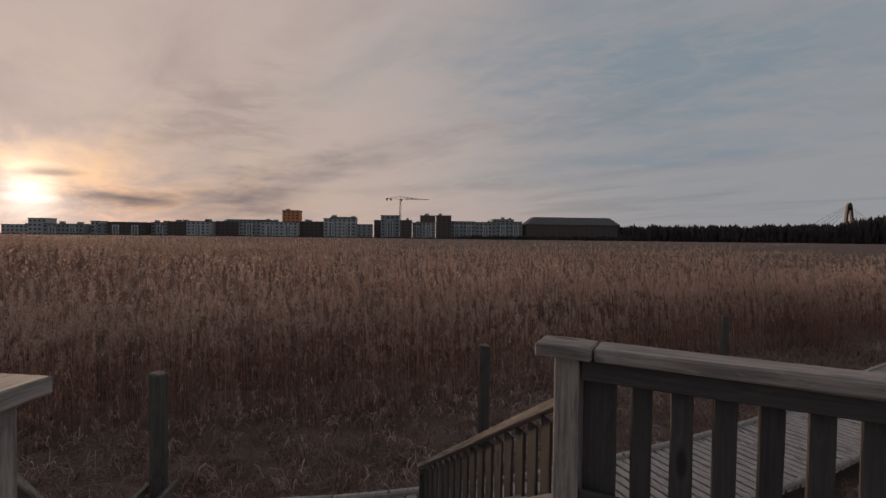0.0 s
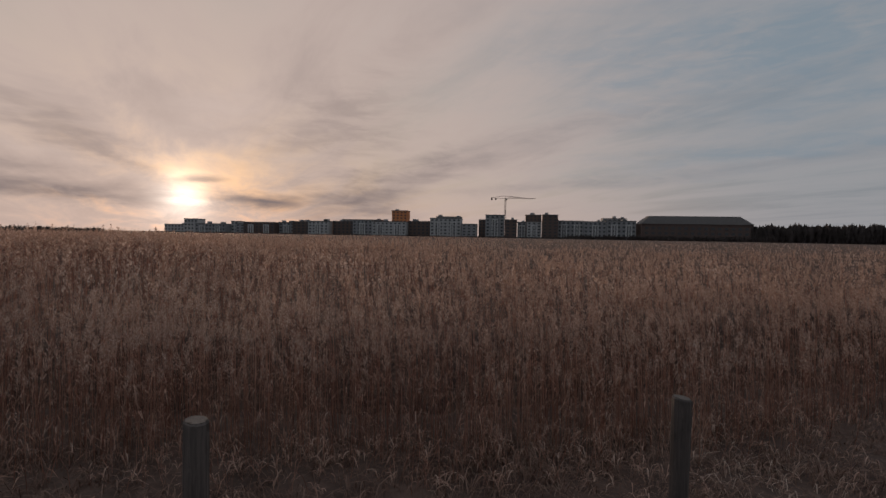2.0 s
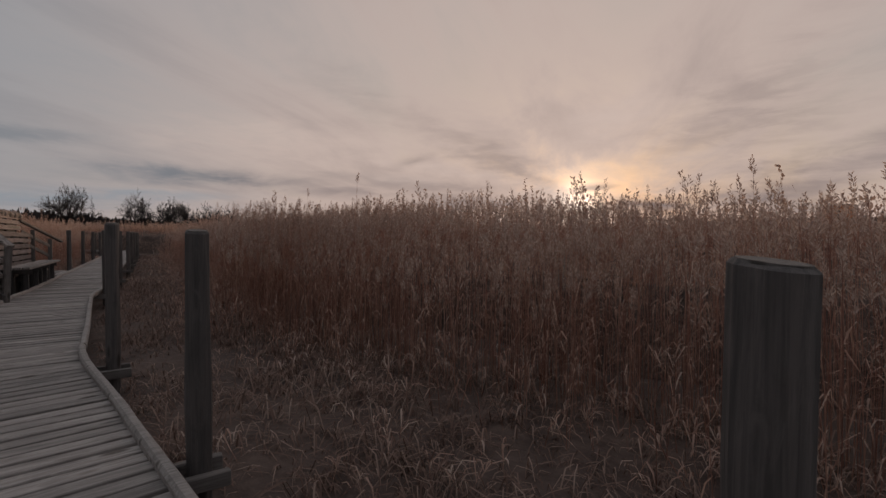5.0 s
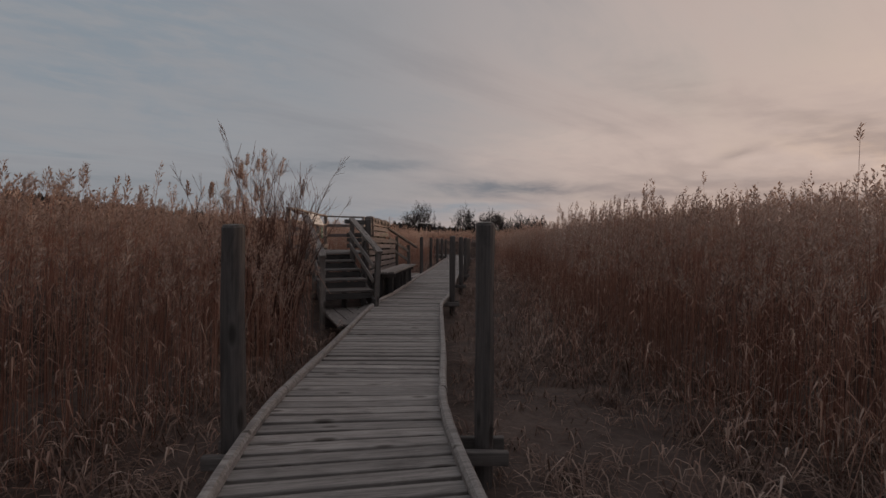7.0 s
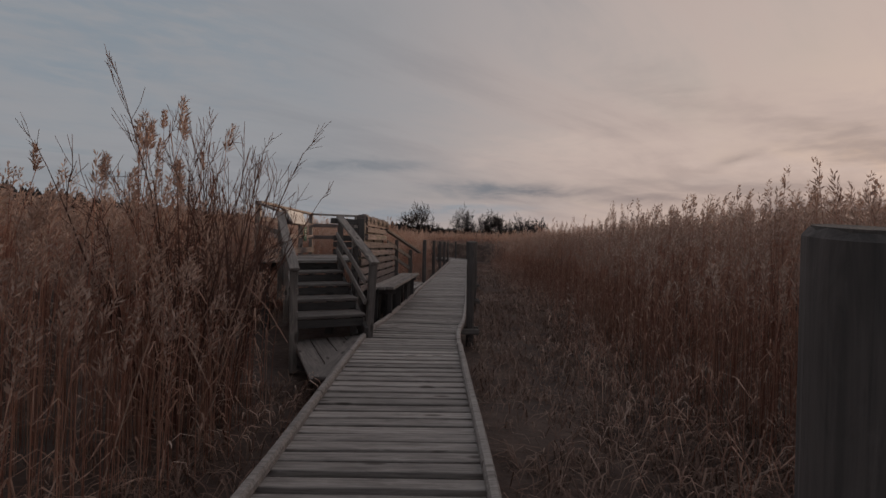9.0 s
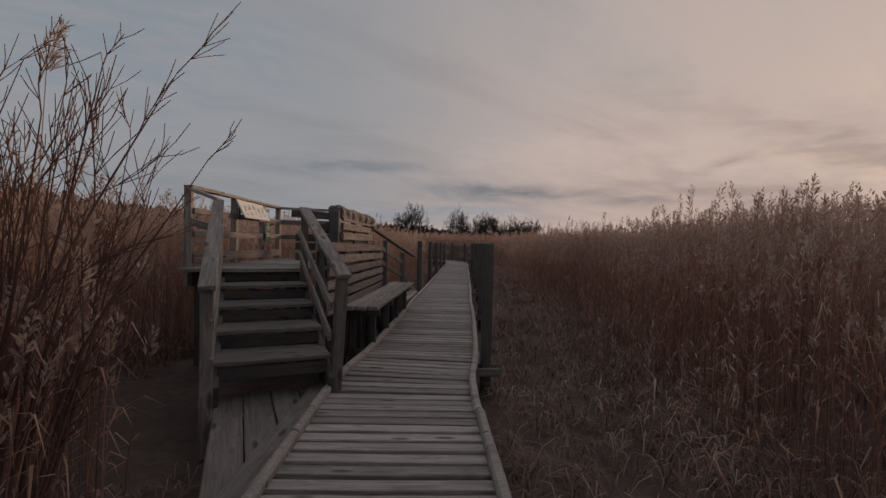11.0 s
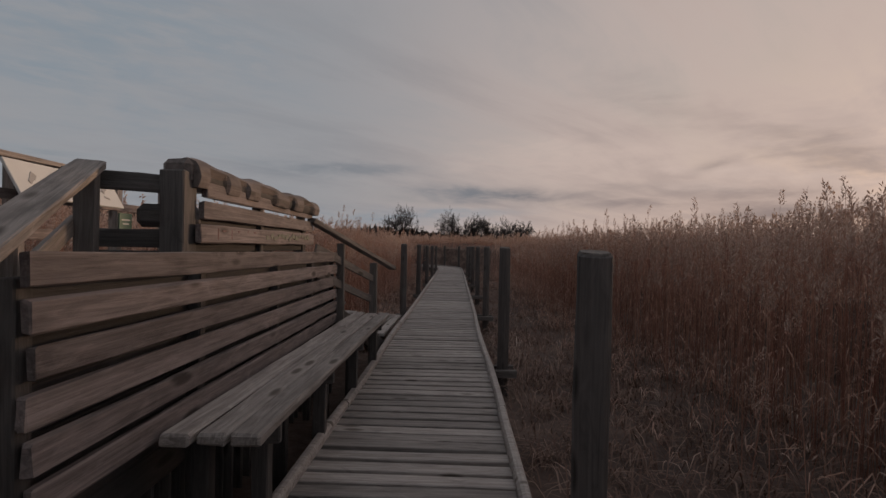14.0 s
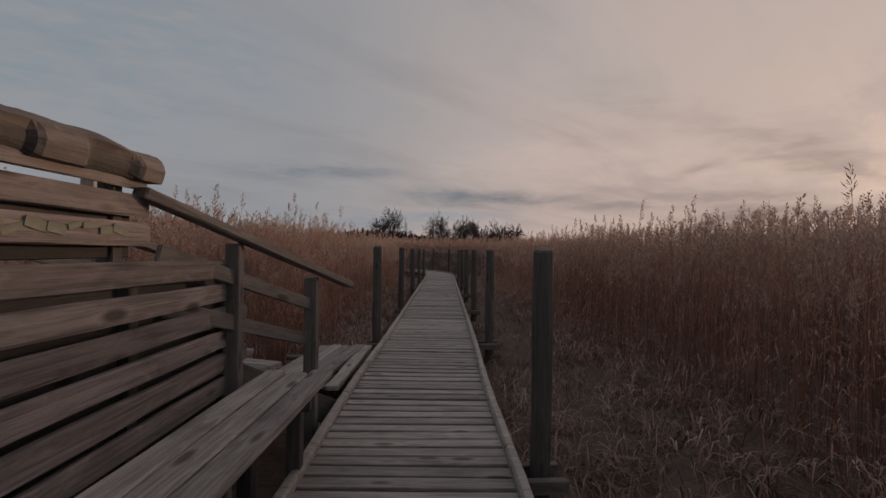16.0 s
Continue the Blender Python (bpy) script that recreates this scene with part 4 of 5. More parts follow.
# pale broken stalks bowed over towards the walk
for x0, y0, x1, y1, z1, x2, y2, z2 in ((-2.0, 2.4, -1.40, 2.12, 1.04, -1.02, 1.98, 0.62), (-2.4, 2.3, -1.62, 2.0, 0.87, -1.22, 2.1, 0.74), (-1.8, 2.1, -1.36, 1.9, 0.76, -1.42, 1.78, 0.50), (-2.1, 1.5, -1.75, 1.62, 0.95, -1.45, 1.70, 0.35)):
    mid = np.array([(x1 + x2) / 2, (y1 + y2) / 2, (z1 + z2) / 2 + 0.05])
    tube(tall, (x0, y0, GROUND_Z), (x1, y1, z1), 0.006, 0.005, 5, 3)
    tube(tall, (x1, y1, z1), mid, 0.005, 0.0045, 5, 3)
    tube(tall, mid, (x2, y2, z2), 0.0045, 0.003, 5, 3)
tagged(new("tall_reeds", tall.mesh("tall_reeds", (STEM, BLADE, PLUME, CURL))), "taller reeds with drooping plumes by the shrub", "reeds", kind="stuff")


# ---- posts along the walk ----
def walk_post(x, y, top, radius, toward, seed, beams=True):
    """A dark timber post with a pale sawn end, on a cross beam that carries the walk."""
    post = thing("boardwalk_post", (x, y, GROUND_Z), "dark weathered timber post beside the boardwalk", "post", "posts along the boardwalk")
    z0 = GROUND_Z - 0.3
    shaft = part("shaft", column(radius, top - 0.016 - z0, 14, 0.95, 0.007, seed, 0.12, 0.012), POST, post, m=Matrix.Translation((x, y, z0)) @ UPRIGHT)
    part("cut_end", column(radius * 0.83, 0.05, 14, 0.98, 0.002, seed, 0.12), POSTTOP, shaft, "pale sawn post end", m=Matrix.Translation((x, y, top - 0.05)) @ UPRIGHT)
    if beams:
        d = Vector((toward[0] - x, toward[1] - y, 0)).normalized()
        s = Vector((-d.y, d.x, 0)) * (radius + 0.045)
        c = Vector((x, y, -0.11))
        for sgn in (-1, 1):
            beam("cross_beam", c + s * sgn - d * 0.15, c + s * sgn + d * 1.0, 0.055, 0.09, RAILDARK, post, "weathered cross beam end")
    return post


def centre_x(y):
    return lerp(CENTRE, y)


POSTS = ((1.93, -6.32, 1.275, 0.098), (3.36, -10.4, 1.26, 0.09), (6.2, -16.2, 1.25, 0.085), (1.07, -3.68, 1.35, 0.072), (0.69, -0.85, 1.435, 0.066), (-0.975, -0.92, 1.41, 0.077),
         (0.645, 6.42, 1.40, 0.068), (1.0, 10.35, 1.40, 0.068), (1.36, 14.6, 1.39, 0.07), (1.63, 18.5, 1.38, 0.07), (1.90, 22.4, 1.38, 0.07), (2.17, 26.2, 1.37, 0.07), (2.42, 30.0, 1.36, 0.07),
         (-0.39, 14.6, 1.42, 0.07), (-0.11, 18.6, 1.41, 0.07), (0.17, 22.5, 1.38, 0.07), (0.44, 26.4, 1.37, 0.07), (0.72, 30.2, 1.36, 0.07))
for i, (x, y, top, rad) in enumerate(POSTS):
    walk_post(x, y, top, rad, (centre_x(y), y), 100 + i)
walk_post(0.36, -10.72, 1.64, 0.085, (1.1, -10.72), 150)
for i, (x, y) in enumerate(((2.3, 34.6), (1.5, 36.9), (-0.2, 38.6), (-2.6, 39.4), (-5.5, 39.9), (0.1, 34.9), (-1.8, 36.3), (-4.6, 37.3))):
    walk_post(x, y, 1.36, 0.07, (x, y - 1), 200 + i)


# ---- second platform: stairs, deck, rails, bench ----
TH = radians(22.5)
ACROSS, CLIMB = Vector((math.cos(TH), math.sin(TH), 0)), Vector((-math.sin(TH), math.cos(TH), 0))
FOOT = Vector((-0.947, 5.296, 0))


def stair(a, b, z):
    p = FOOT + ACROSS * a + CLIMB * b
    return Vector((p.x, p.y, z))


steps = thing("stairs", stair(-0.5, 1.0, GROUND_Z), "weathered grey wooden stairs up to the platform", "stairs")
RISE, RUN = 0.1725, 0.53
for s in range(4):
    z = 0.31 + RISE * s
    for j in range(2):
        b = RUN * s + 0.13 + j * 0.262
        beam("tread", stair(-1.0, b, z - 0.010), stair(0.0, b, z - 0.010), 0.252, 0.040, TREAD, steps, wear=0.004)
for a in (-0.98, -0.02):
    beam("stringer", stair(a, -0.10, 0.02), stair(a, 2.15, 0.78), 0.05, 0.26, DARKWOOD, steps, "dark stair stringer")
# near-black risers carry the shade below each tread in their colour
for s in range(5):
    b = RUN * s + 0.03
    beam("riser", stair(-0.97, b, 0.205 + RISE * s), stair(-0.03, b, 0.205 + RISE * s), 0.02, 0.115, SHADEWOOD, steps, "riser board coloured dark for the shade under its tread")

rails = thing("stair_railing", stair(0.07, 0.1, GROUND_Z), "weathered wooden stair railing with broad handrail", "railing", "stair railings")
beam("handrail", stair(0.07, -0.215, 1.066), stair(0.0, 2.14, 1.812), 0.13, 0.042, RAIL, rails, "wide weathered handrail board", wear=0.005, cuts=5)
beam("post", stair(0.03, 0.02, GROUND_Z), stair(0.065, -0.13, 1.07), 0.10, 0.10, RAILDARK, rails, up=ACROSS)
beam("post", stair(0.0, 2.06, 0.3), stair(0.0, 2.06, 1.77), 0.095, 0.095, RAILDARK, rails, up=ACROSS)
beam("post", stair(0.03, 1.0, 0.5), stair(0.03, 1.0, 1.43), 0.07, 0.07, RAIL, rails, up=ACROSS)
for dz in (0.30, 0.58):
    beam("mid_rail", stair(-0.035, -0.10, 1.09 - dz), stair(-0.06, 2.08, 1.79 - dz), 0.03, 0.09, RAIL, rails)
rails = thing("stair_railing", stair(-1.05, -0.4, GROUND_Z), "weathered wooden stair railing with broad handrail", "railing", "stair railings")
beam("handrail", stair(-1.04, -0.37, 0.995), stair(-1.05, 2.30, 1.87), 0.13, 0.042, RAIL, rails, "wide weathered handrail board", wear=0.005, cuts=5)
for (b, z0, z1) in ((-0.29, GROUND_Z, 1.0), (2.2, 0.3, 1.82)):
    beam("post", stair(-1.04, b, z0), stair(-1.04, b, z1), 0.095, 0.095, RAIL, rails, up=ACROSS)
beam("post", stair(-1.04, 0.9, 0.1), stair(-1.04, 0.9, 1.40), 0.07, 0.07, RAIL, rails, up=ACROSS)
for dz in (0.30, 0.60):
    beam("mid_rail", stair(-1.0, -0.35, 1.0 - dz), stair(-1.0, 2.2, 1.84 - dz), 0.03, 0.09, RAIL, rails)

low = thing("low_deck", (-1.3, 4.7, GROUND_Z), "low deck of broad worn planks before the stairs", "deck")
for j in range(4):
    a = -0.885 + j * 0.243
    b0 = (-1.72, -1.20, -0.66, -0.12)[j]
    beam("plank", stair(a, b0, -0.072), stair(a, 0.25, -0.066), 0.226, 0.05, TREAD, low, wear=0.006)
beam("edge_plank", (-1.09, 3.25, -0.022), (-1.075, 5.45, -0.018), 0.15, 0.042, TREAD, low, "worn plank along the boardwalk edge", wear=0.006, cuts=5)
beam("joist", stair(-1.0, -0.3, -0.2), stair(0.05, -0.3, -0.2), 0.07, 0.28, DARKWOOD, low)

deck = thing("viewing_deck", (-2.2, 9, GROUND_Z), "raised wooden viewing deck above the marsh", "deck")
for i in range(24):
    y = 6.93 + i * 0.148
    x0, x1 = -3.22, min(lerp(((6.95, -3.0), (7.5, -1.70), (7.7, -1.25), (10.5, -1.0)), y), -1.2 + 0.07 * (y - 7.5))
    if x1 - x0 > 0.2:
        beam("plank", (x0, y, 0.975), (x1, y, 0.975), 0.14, 0.045, BOARD, deck, wear=0.003, cuts=1)
beam("edge_plank", stair(-1.12, 2.16, 0.985), stair(0.14, 2.16, 0.985), 0.16, 0.05, BOARD, deck, wear=0.003)
for (x, y) in ((-3.1, 7.2), (-1.95, 7.35), (-3.1, 9), (-1.5, 9), (-3.1, 10.3), (-1.5, 10.3)):
    beam("support_post", (x, y, GROUND_Z - 0.2), (x, y, 0.95), 0.12, 0.12, DARKWOOD, deck, "dark square timber support", up=(1, 0, 0))
beam("edge_beam", (-3.15, 7.0, 0.85), (-3.15, 10.45, 0.85), 0.06, 0.18, DARKWOOD, deck)
beam("edge_beam", stair(-1.05, 2.2, 0.85), stair(0.1, 2.2, 0.85), 0.06, 0.18, DARKWOOD, deck)

# boarding added under the deck, to make dark what shows between bench slats
for i in range(25):
    y = 6.75 + i * 0.152
    beam("skirt_board", (-1.37 + 0.03 * (y - 7), y, GROUND_Z), (-1.37 + 0.03 * (y - 7), y, 0.93), 0.02, 0.14, DARKWOOD, deck, "dark upright boarding added below the deck for shade", up=(1, 0, 0), cuts=0)

fence = thing("deck_railing", (-3.2, 8.8, 0.97), "weathered wooden railing along the viewing deck", "railing")
beam("top_rail", (-3.19, 7.02, 2.05), (-3.2, 10.75, 2.03), 0.12, 0.045, RAIL, fence, wear=0.004, cuts=5)
for z, h in ((1.74, 0.08), (1.44, 0.09), (1.12, 0.13)):
    beam("mid_rail", (-3.16, 7.1, z), (-3.16, 10.7, z), 0.03, h, SLAT, fence)
for y in (7.1, 8.52, 9.75, 10.65):
    beam("post", (-3.22, y, 0.75), (-3.22, y, 2.03), 0.09, 0.09, RAIL, fence, up=(1, 0, 0))
beam("end_rail", (-3.19, 7.05, 2.03), (-2.78, 7.0, 1.88), 0.12, 0.042, RAIL, fence)
beam("end_rail", (-3.19, 7.08, 1.60), (-2.80, 7.02, 1.50), 0.03, 0.09, RAIL, fence)
beam("post", (-2.05, 10.65, 0.75), (-2.05, 10.65, 2.0), 0.09, 0.09, RAIL, fence, up=(1, 0, 0))
beam("top_rail", (-3.2, 10.65, 2.03), (-2.0, 10.65, 2.0), 0.12, 0.045, RAIL, fence)
for z in (1.74, 1.44):
    beam("mid_rail", (-3.2, 10.68, z), (-2.05, 10.68, z), 0.03, 0.09, SLAT, fence)

panel = thing("information_board", (-2.97, 8.9, 1.85), "white information board with faded small prints", "sign")
b0, b1, b2 = Vector((-2.95, 8.27, 1.715)), Vector((-3.0, 9.53, 1.715)), Vector((-3.10, 8.22, 2.005))
ux, uz = (b1 - b0).normalized(), (b2 - b0)
uz = (uz - ux * uz.dot(ux)).normalized()
nrm = ux.cross(uz).normalized()
if nrm.x < 0:
    nrm = -nrm
board_m = Matrix((ux, -nrm, uz)).transposed().to_4x4()
board_m.translation = (b0 + b1) / 2 + uz * 0.16
sheet_panel = part("panel", timber(1.26, 0.022, 0.32, 0.004, 0.0, 0), BOARDWHITE, panel, m=board_m)
for i in range(5):
    for j, (sx, sz, ox, oz) in enumerate(((0.10, 0.035, 0, 0.02), (0.05, 0.06, 0.03, 0.05), (0.07, 0.018, -0.01, -0.07))):
        m = board_m @ Matrix.Translation((-0.45 + i * 0.22 + ox, -0.0135, oz + 0.02 * ((i * 7) % 3 - 1))) @ Matrix.Rotation(0.5 * ((i * 5 + j * 3) % 4 - 1.5), 4, "Y")
        part("print", timber(sx, 0.004, sz, 0.001, 0.002, 1, i * 5 + j), PRINT, sheet_panel, "faded grey printed patch", m=m)
for dx in (-0.45, 0.45):
    c = board_m @ Vector((dx, 0.03, 0))
    part("bracket", timber(0.30, 0.03, 0.03, 0.004, 0.0, 0), DARKWOOD, panel, m=Matrix.Translation(c + Vector((-0.05, 0, 0))) @ UPRIGHT)

green = thing("green_sign", (-3.11, 9.72, 1.52), "small green sign with white lettering bars", "sign")
gm = Matrix.Translation((-3.10, 9.72, 1.51)) @ Matrix.Rotation(radians(90), 4, "Z")
plate = part("plate", timber(0.21, 0.012, 0.34, 0.003, 0.0, 0), SIGNGREEN, green, m=gm)
for z, w in ((0.10, 0.14), (0.06, 0.10), (-0.02, 0.15), (-0.06, 0.12)):
    part("text_bar", timber(w, 0.004, 0.016, 0.001, 0.0, 0), SIGNWHITE, plate, "white unreadable text line", m=gm @ Matrix.Translation((0, -0.0075, z)))

# bench with its tall slatted back
bench = thing("bench", (-0.8, 8.6, GROUND_Z), "long weathered wooden bench with tall slatted back", "bench")
for j, off in enumerate((-0.155, 0.0, 0.15)):
    beam("seat_plank", (-0.905 + off, 6.76 + 0.02 * (j % 2), 0.545), (-0.612 + off, 10.54 - 0.06 * (j % 2), 0.535), 0.138, 0.055, BOARD, bench, "worn grey seat plank", wear=0.006, cuts=8, bevel=0.012)
for y in (7.0, 8.0, 9.05, 10.1):
    xs = -0.905 + (y - 6.76) * 0.0738
    # legs painted near-black for the shade beneath the seat
    beam("leg", (xs + 0.10, y + 0.1, GROUND_Z - 0.1), (xs + 0.10, y + 0.1, 0.515), 0.085, 0.085, SHADEWOOD, bench, up=(1, 0, 0))
    beam("leg", (xs - 0.15, y, GROUND_Z - 0.1), (xs - 0.15, y, 0.515), 0.085, 0.085, SHADEWOOD, bench, up=(1, 0, 0))
    beam("seat_bearer", (xs - 0.2, y + 0.07, 0.46), (xs + 0.2, y + 0.07, 0.46), 0.05, 0.1, DARKWOOD, bench)


def back_x(y):
    return -1.19 + (y - 6.0) * 0.035


for j in range(6):
    zn, zf = 1.315 - 0.146 * j, 1.248 - 0.142 * j
    beam("back_slat", (back_x(6.15) - 0.006 * (j % 2), 6.15 + 0.015 * (j % 3), zn), (-1.0, 10.60 - 0.015 * (j % 2), zf), 0.035, 0.106, SLAT, bench, "brown-grey back slat", wear=0.005, cuts=8)
for y in (6.2, 7.3, 8.5, 9.5, 10.45):
    beam("back_post", (back_x(y) - 0.075, y, GROUND_Z - 0.1), (back_x(y) - 0.075, y, 1.29), 0.07, 0.07, DARKWOOD, bench, "dark upright behind the slats", up=(1, 0, 0))

# boards added behind the slats, coloured black to stand for shade in the gaps
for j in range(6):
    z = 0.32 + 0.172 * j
    beam("backing_board", (back_x(6.15) - 0.125, 6.15, z), (-1.125, 10.5, z - 0.03), 0.022, 0.168, SHADEWOOD, bench, "dark board added for shade between the slats", cuts=3)

screen = thing("log_screen", (-1.25, 8.5, 0.97), "upper slatted screen capped by a split log", "screen")
for j, (z, h) in enumerate(((1.455, 0.108), (1.59, 0.10), (1.715, 0.092))):
    beam("slat", (-1.275 - 0.01 * j, 7.42 + 0.06 * j, z), (-1.165 - 0.01 * j, 9.70, z - 0.01), 0.04, h, SLAT, screen, wear=0.005, cuts=6)
lowest = [o for o in screen.children if o.name.startswith("slat")][0]
rp = random.Random(3)
for i in range(13):
    y = 8.42 + i * 0.088
    m = Matrix.Translation((-1.275 + 0.0482 * (y - 7.42) + 0.0205 + 0.0004 * (i % 4), y, 1.455 + rp.uniform(-0.018, 0.018))) @ Matrix.Rotation(radians(90), 4, "Z") @ Matrix.Rotation(rp.uniform(-0.3, 0.3), 4, "Y")
    part("painted_stroke", timber(rp.uniform(0.07, 0.12), 0.003, rp.uniform(0.014, 0.04), 0.0005, 0.0006, 1, i), SCRAWL, lowest, "smeared pale green paint stroke", m=m)
for i, (y, w, h) in enumerate(((7.62, 0.012, 0.07), (7.70, 0.05, 0.012), (7.80, 0.012, 0.065), (7.92, 0.06, 0.014), (8.05, 0.012, 0.07), (8.17, 0.05, 0.012))):
    m = Matrix.Translation((-1.275 + 0.0482 * (y - 7.42) + 0.0205, y, 1.455 + 0.02 * (i % 2))) @ Matrix.Rotation(radians(90), 4, "Z")
    part("painted_patch", timber(w, 0.003, h, 0.0005, 0.0006, 1, 9 + i), REDPAINT, lowest, "faded red paint mark", m=m)
bm = bmesh.new()
rr = random.Random(5)
NOTCH = ((0.10, 0.055), (0.25, 0.03), (0.43, 0.075), (0.66, 0.035), (0.86, 0.075))
SIDES, CUTS = 20, 110
rings, dents = [], []
grain_line = [rr.uniform(-0.02, 0.02) for _ in range(SIDES)]
for i in range(CUTS + 1):
    f = i / CUTS
    ring, hits = [], []
    dent = max(max(0.0, 1 - ((f - c) / w) ** 2) for c, w in NOTCH)
    hump = 0.10 * math.sin(f * 17 + 0.6) + 0.05 * math.sin(f * 39) - 0.10 * f
    for j in range(SIDES):
        a = 2 * math.pi * j / SIDES
        front = max(0.0, -math.cos(a)) * (1.0 if math.sin(a) < 0.38 else 0.0)
        rad = 0.102 * (1 + hump * max(0, math.sin(a)) + grain_line[j] + rr.uniform(-0.012, 0.012)) * (1 - 0.42 * min(1.0, 1.6 * dent) * min(1.0, front * 1.5))
        hits.append(dent > 0.05 and front > 0.15)
        ring.append(bm.verts.new((f * 2.32 - 1.16, math.cos(a) * rad * 0.85, max(math.sin(a) * rad, -0.06))))
    rings.append(ring)
    dents.append(hits)
# faces inside the dents get the darker wood, which paints in their shade
for i, (lo, hi) in enumerate(zip(rings, rings[1:])):
    for j in range(SIDES):
        face = bm.faces.new((lo[j], lo[(j + 1) % SIDES], hi[(j + 1) % SIDES], hi[j]))
        face.material_index = int(dents[i][j] and dents[i + 1][(j + 1) % SIDES])
bm.faces.new(rings[0][::-1]), bm.faces.new(rings[-1])
bmesh.ops.recalc_face_normals(bm, faces=bm.faces[:])
log = part("log", bm, LOG, screen, "split log with hacked notches", m=aim((-1.34, 7.50, 1.775), (-1.19, 9.66, 1.757)))
log.data.materials.append(NOTCHSHADE)
for y in (8.45, 9.55):
    beam("post", (-1.30 + 0.045 * (y - 8.4), y, 0.97), (-1.30 + 0.045 * (y - 8.4), y, 1.73), 0.07, 0.07, DARKWOOD, screen, up=(1, 0, 0))
beam("end_post", (-1.375, 7.40, 0.95), (-1.375, 7.40, 1.80), 0.15, 0.13, DARKWOOD, screen, "dark end post", up=(1, 0, 0))
beam("end_block", (-1.39, 7.38, 1.80), (-1.36, 7.60, 1.80), 0.17, 0.15, LOG, screen, "sawn log end block", bevel=0.03)
beam("tie_beam", (-1.36, 7.43, 1.72), (-1.95, 7.33, 1.75), 0.08, 0.10, DARKWOOD, screen)
beam("tie_log", (-1.30, 7.50, 1.55), (-1.62, 7.44, 1.55), 0.10, 0.13, DARKWOOD, screen, bevel=0.03)
# more black boards added, to darken the gaps of the screen
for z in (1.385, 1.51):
    beam("backing_board", (-1.36, 7.5, z), (-1.235, 9.66, z - 0.01), 0.022, 0.085, SHADEWOOD, screen, "dark board added for shade between the slats", cuts=3)
for z in (1.42, 1.30, 1.16):
    beam("infill_board", (-1.33, 7.46, z), (-1.9, 7.36, z), 0.03, 0.10, DARKWOOD, screen)

# far stairs down from the deck and their rail
back = thing("back_stairs", (-1.4, 11.0, GROUND_Z), "short wooden stairs down to the boardwalk", "stairs")
DOWN = Vector((0.35, 0.937, 0))
SIDE = Vector((0.937, -0.35, 0))
for s in range(5):
    c = Vector((-1.62, 10.35, 0)) + DOWN * (0.32 * s)
    z = 0.82 - 0.165 * s
    for j in range(2):
        q = c + DOWN * 0.15 * j
        beam("tread", (q.x - SIDE.x * 0.5, q.y - SIDE.y * 0.5, z), (q.x + SIDE.x * 0.5, q.y + SIDE.y * 0.5, z), 0.142, 0.045, BOARD, back)
for o in (-0.46, 0.46):
    p0, p1 = Vector((-1.62, 10.2, 0.75)) + SIDE * o, Vector((-1.62, 10.2, 0.75)) + SIDE * o + DOWN * 1.75 + Vector((0, 0, -0.88))
    beam("stringer", p0, p1, 0.05, 0.22, DARKWOOD, back)
for shift in (0.0, -1.02):
    o = SIDE * shift
    rail2 = thing("back_stair_railing", (-0.66 + o.x, 11.1 + o.y, GROUND_Z), "weathered sloping handrail on square posts", "railing", "stair railings")
    beam("handrail", (-1.16 + o.x, 9.62 + o.y, 1.645), (-0.43 + o.x, 11.55 + o.y, 1.065), 0.10, 0.05, RAILDARK, rail2, wear=0.004, cuts=4)
    beam("mid_rail", (-1.14 + o.x, 9.75 + o.y, 1.36), (-0.67 + o.x, 11.1 + o.y, 0.94), 0.03, 0.09, RAILDARK, rail2)
    beam("mid_rail", (-1.12 + o.x, 9.75 + o.y, 1.08), (-0.69 + o.x, 11.1 + o.y, 0.66), 0.03, 0.09, RAILDARK, rail2)
    beam("post", (-0.665 + o.x, 11.13 + o.y, GROUND_Z - 0.1), (-0.665 + o.x, 11.13 + o.y, 1.15), 0.10, 0.10, RAILDARK, rail2, up=(1, 0, 0))
    beam("post", (-0.965 + o.x, 10.3 + o.y, 0.0), (-0.965 + o.x, 10.3 + o.y, 1.41), 0.09, 0.09, RAILDARK, rail2, up=(1, 0, 0))
foot = thing("foot_deck", (-0.9, 12.1, GROUND_Z), "few loose grey planks at the foot of the stairs", "deck")
for j in range(4):
    beam("plank", (-1.36 + 0.165 * j, 12.0 + 0.05 * j, 0.012), (-1.02 + 0.15 * j, 13.85 + 0.06 * (j % 2), 0.02), 0.15, 0.045, BOARD, foot, wear=0.006)
beam("plank", (-0.635, 12.0, 0.0), (-0.475, 13.95, 0.0), 0.13, 0.045, BOARD, foot, "long loose plank beside the boardwalk", wear=0.006, cuts=4)
for j in range(3):
    beam("plank", (-1.45, 12.3 + 0.6 * j, -0.04), (-0.6, 12.2 + 0.6 * j, -0.04), 0.12, 0.05, DARKWOOD, foot, wear=0.006)


# ---- first platform, from which the walk starts ----
D1 = Vector((0.962, 0.272, 0))       # the way down its stairs
S1 = Vector((-0.272, 0.962, 0))
NEWEL_R, NEWEL_L = Vector((-1.303, -10.12, 0)), Vector((-2.0, -7.79, 0))
DECK1 = 1.46
plat = thing("lookout_deck", (-4, -9.2, GROUND_Z), "raised lookout deck of weathered planks", "deck")
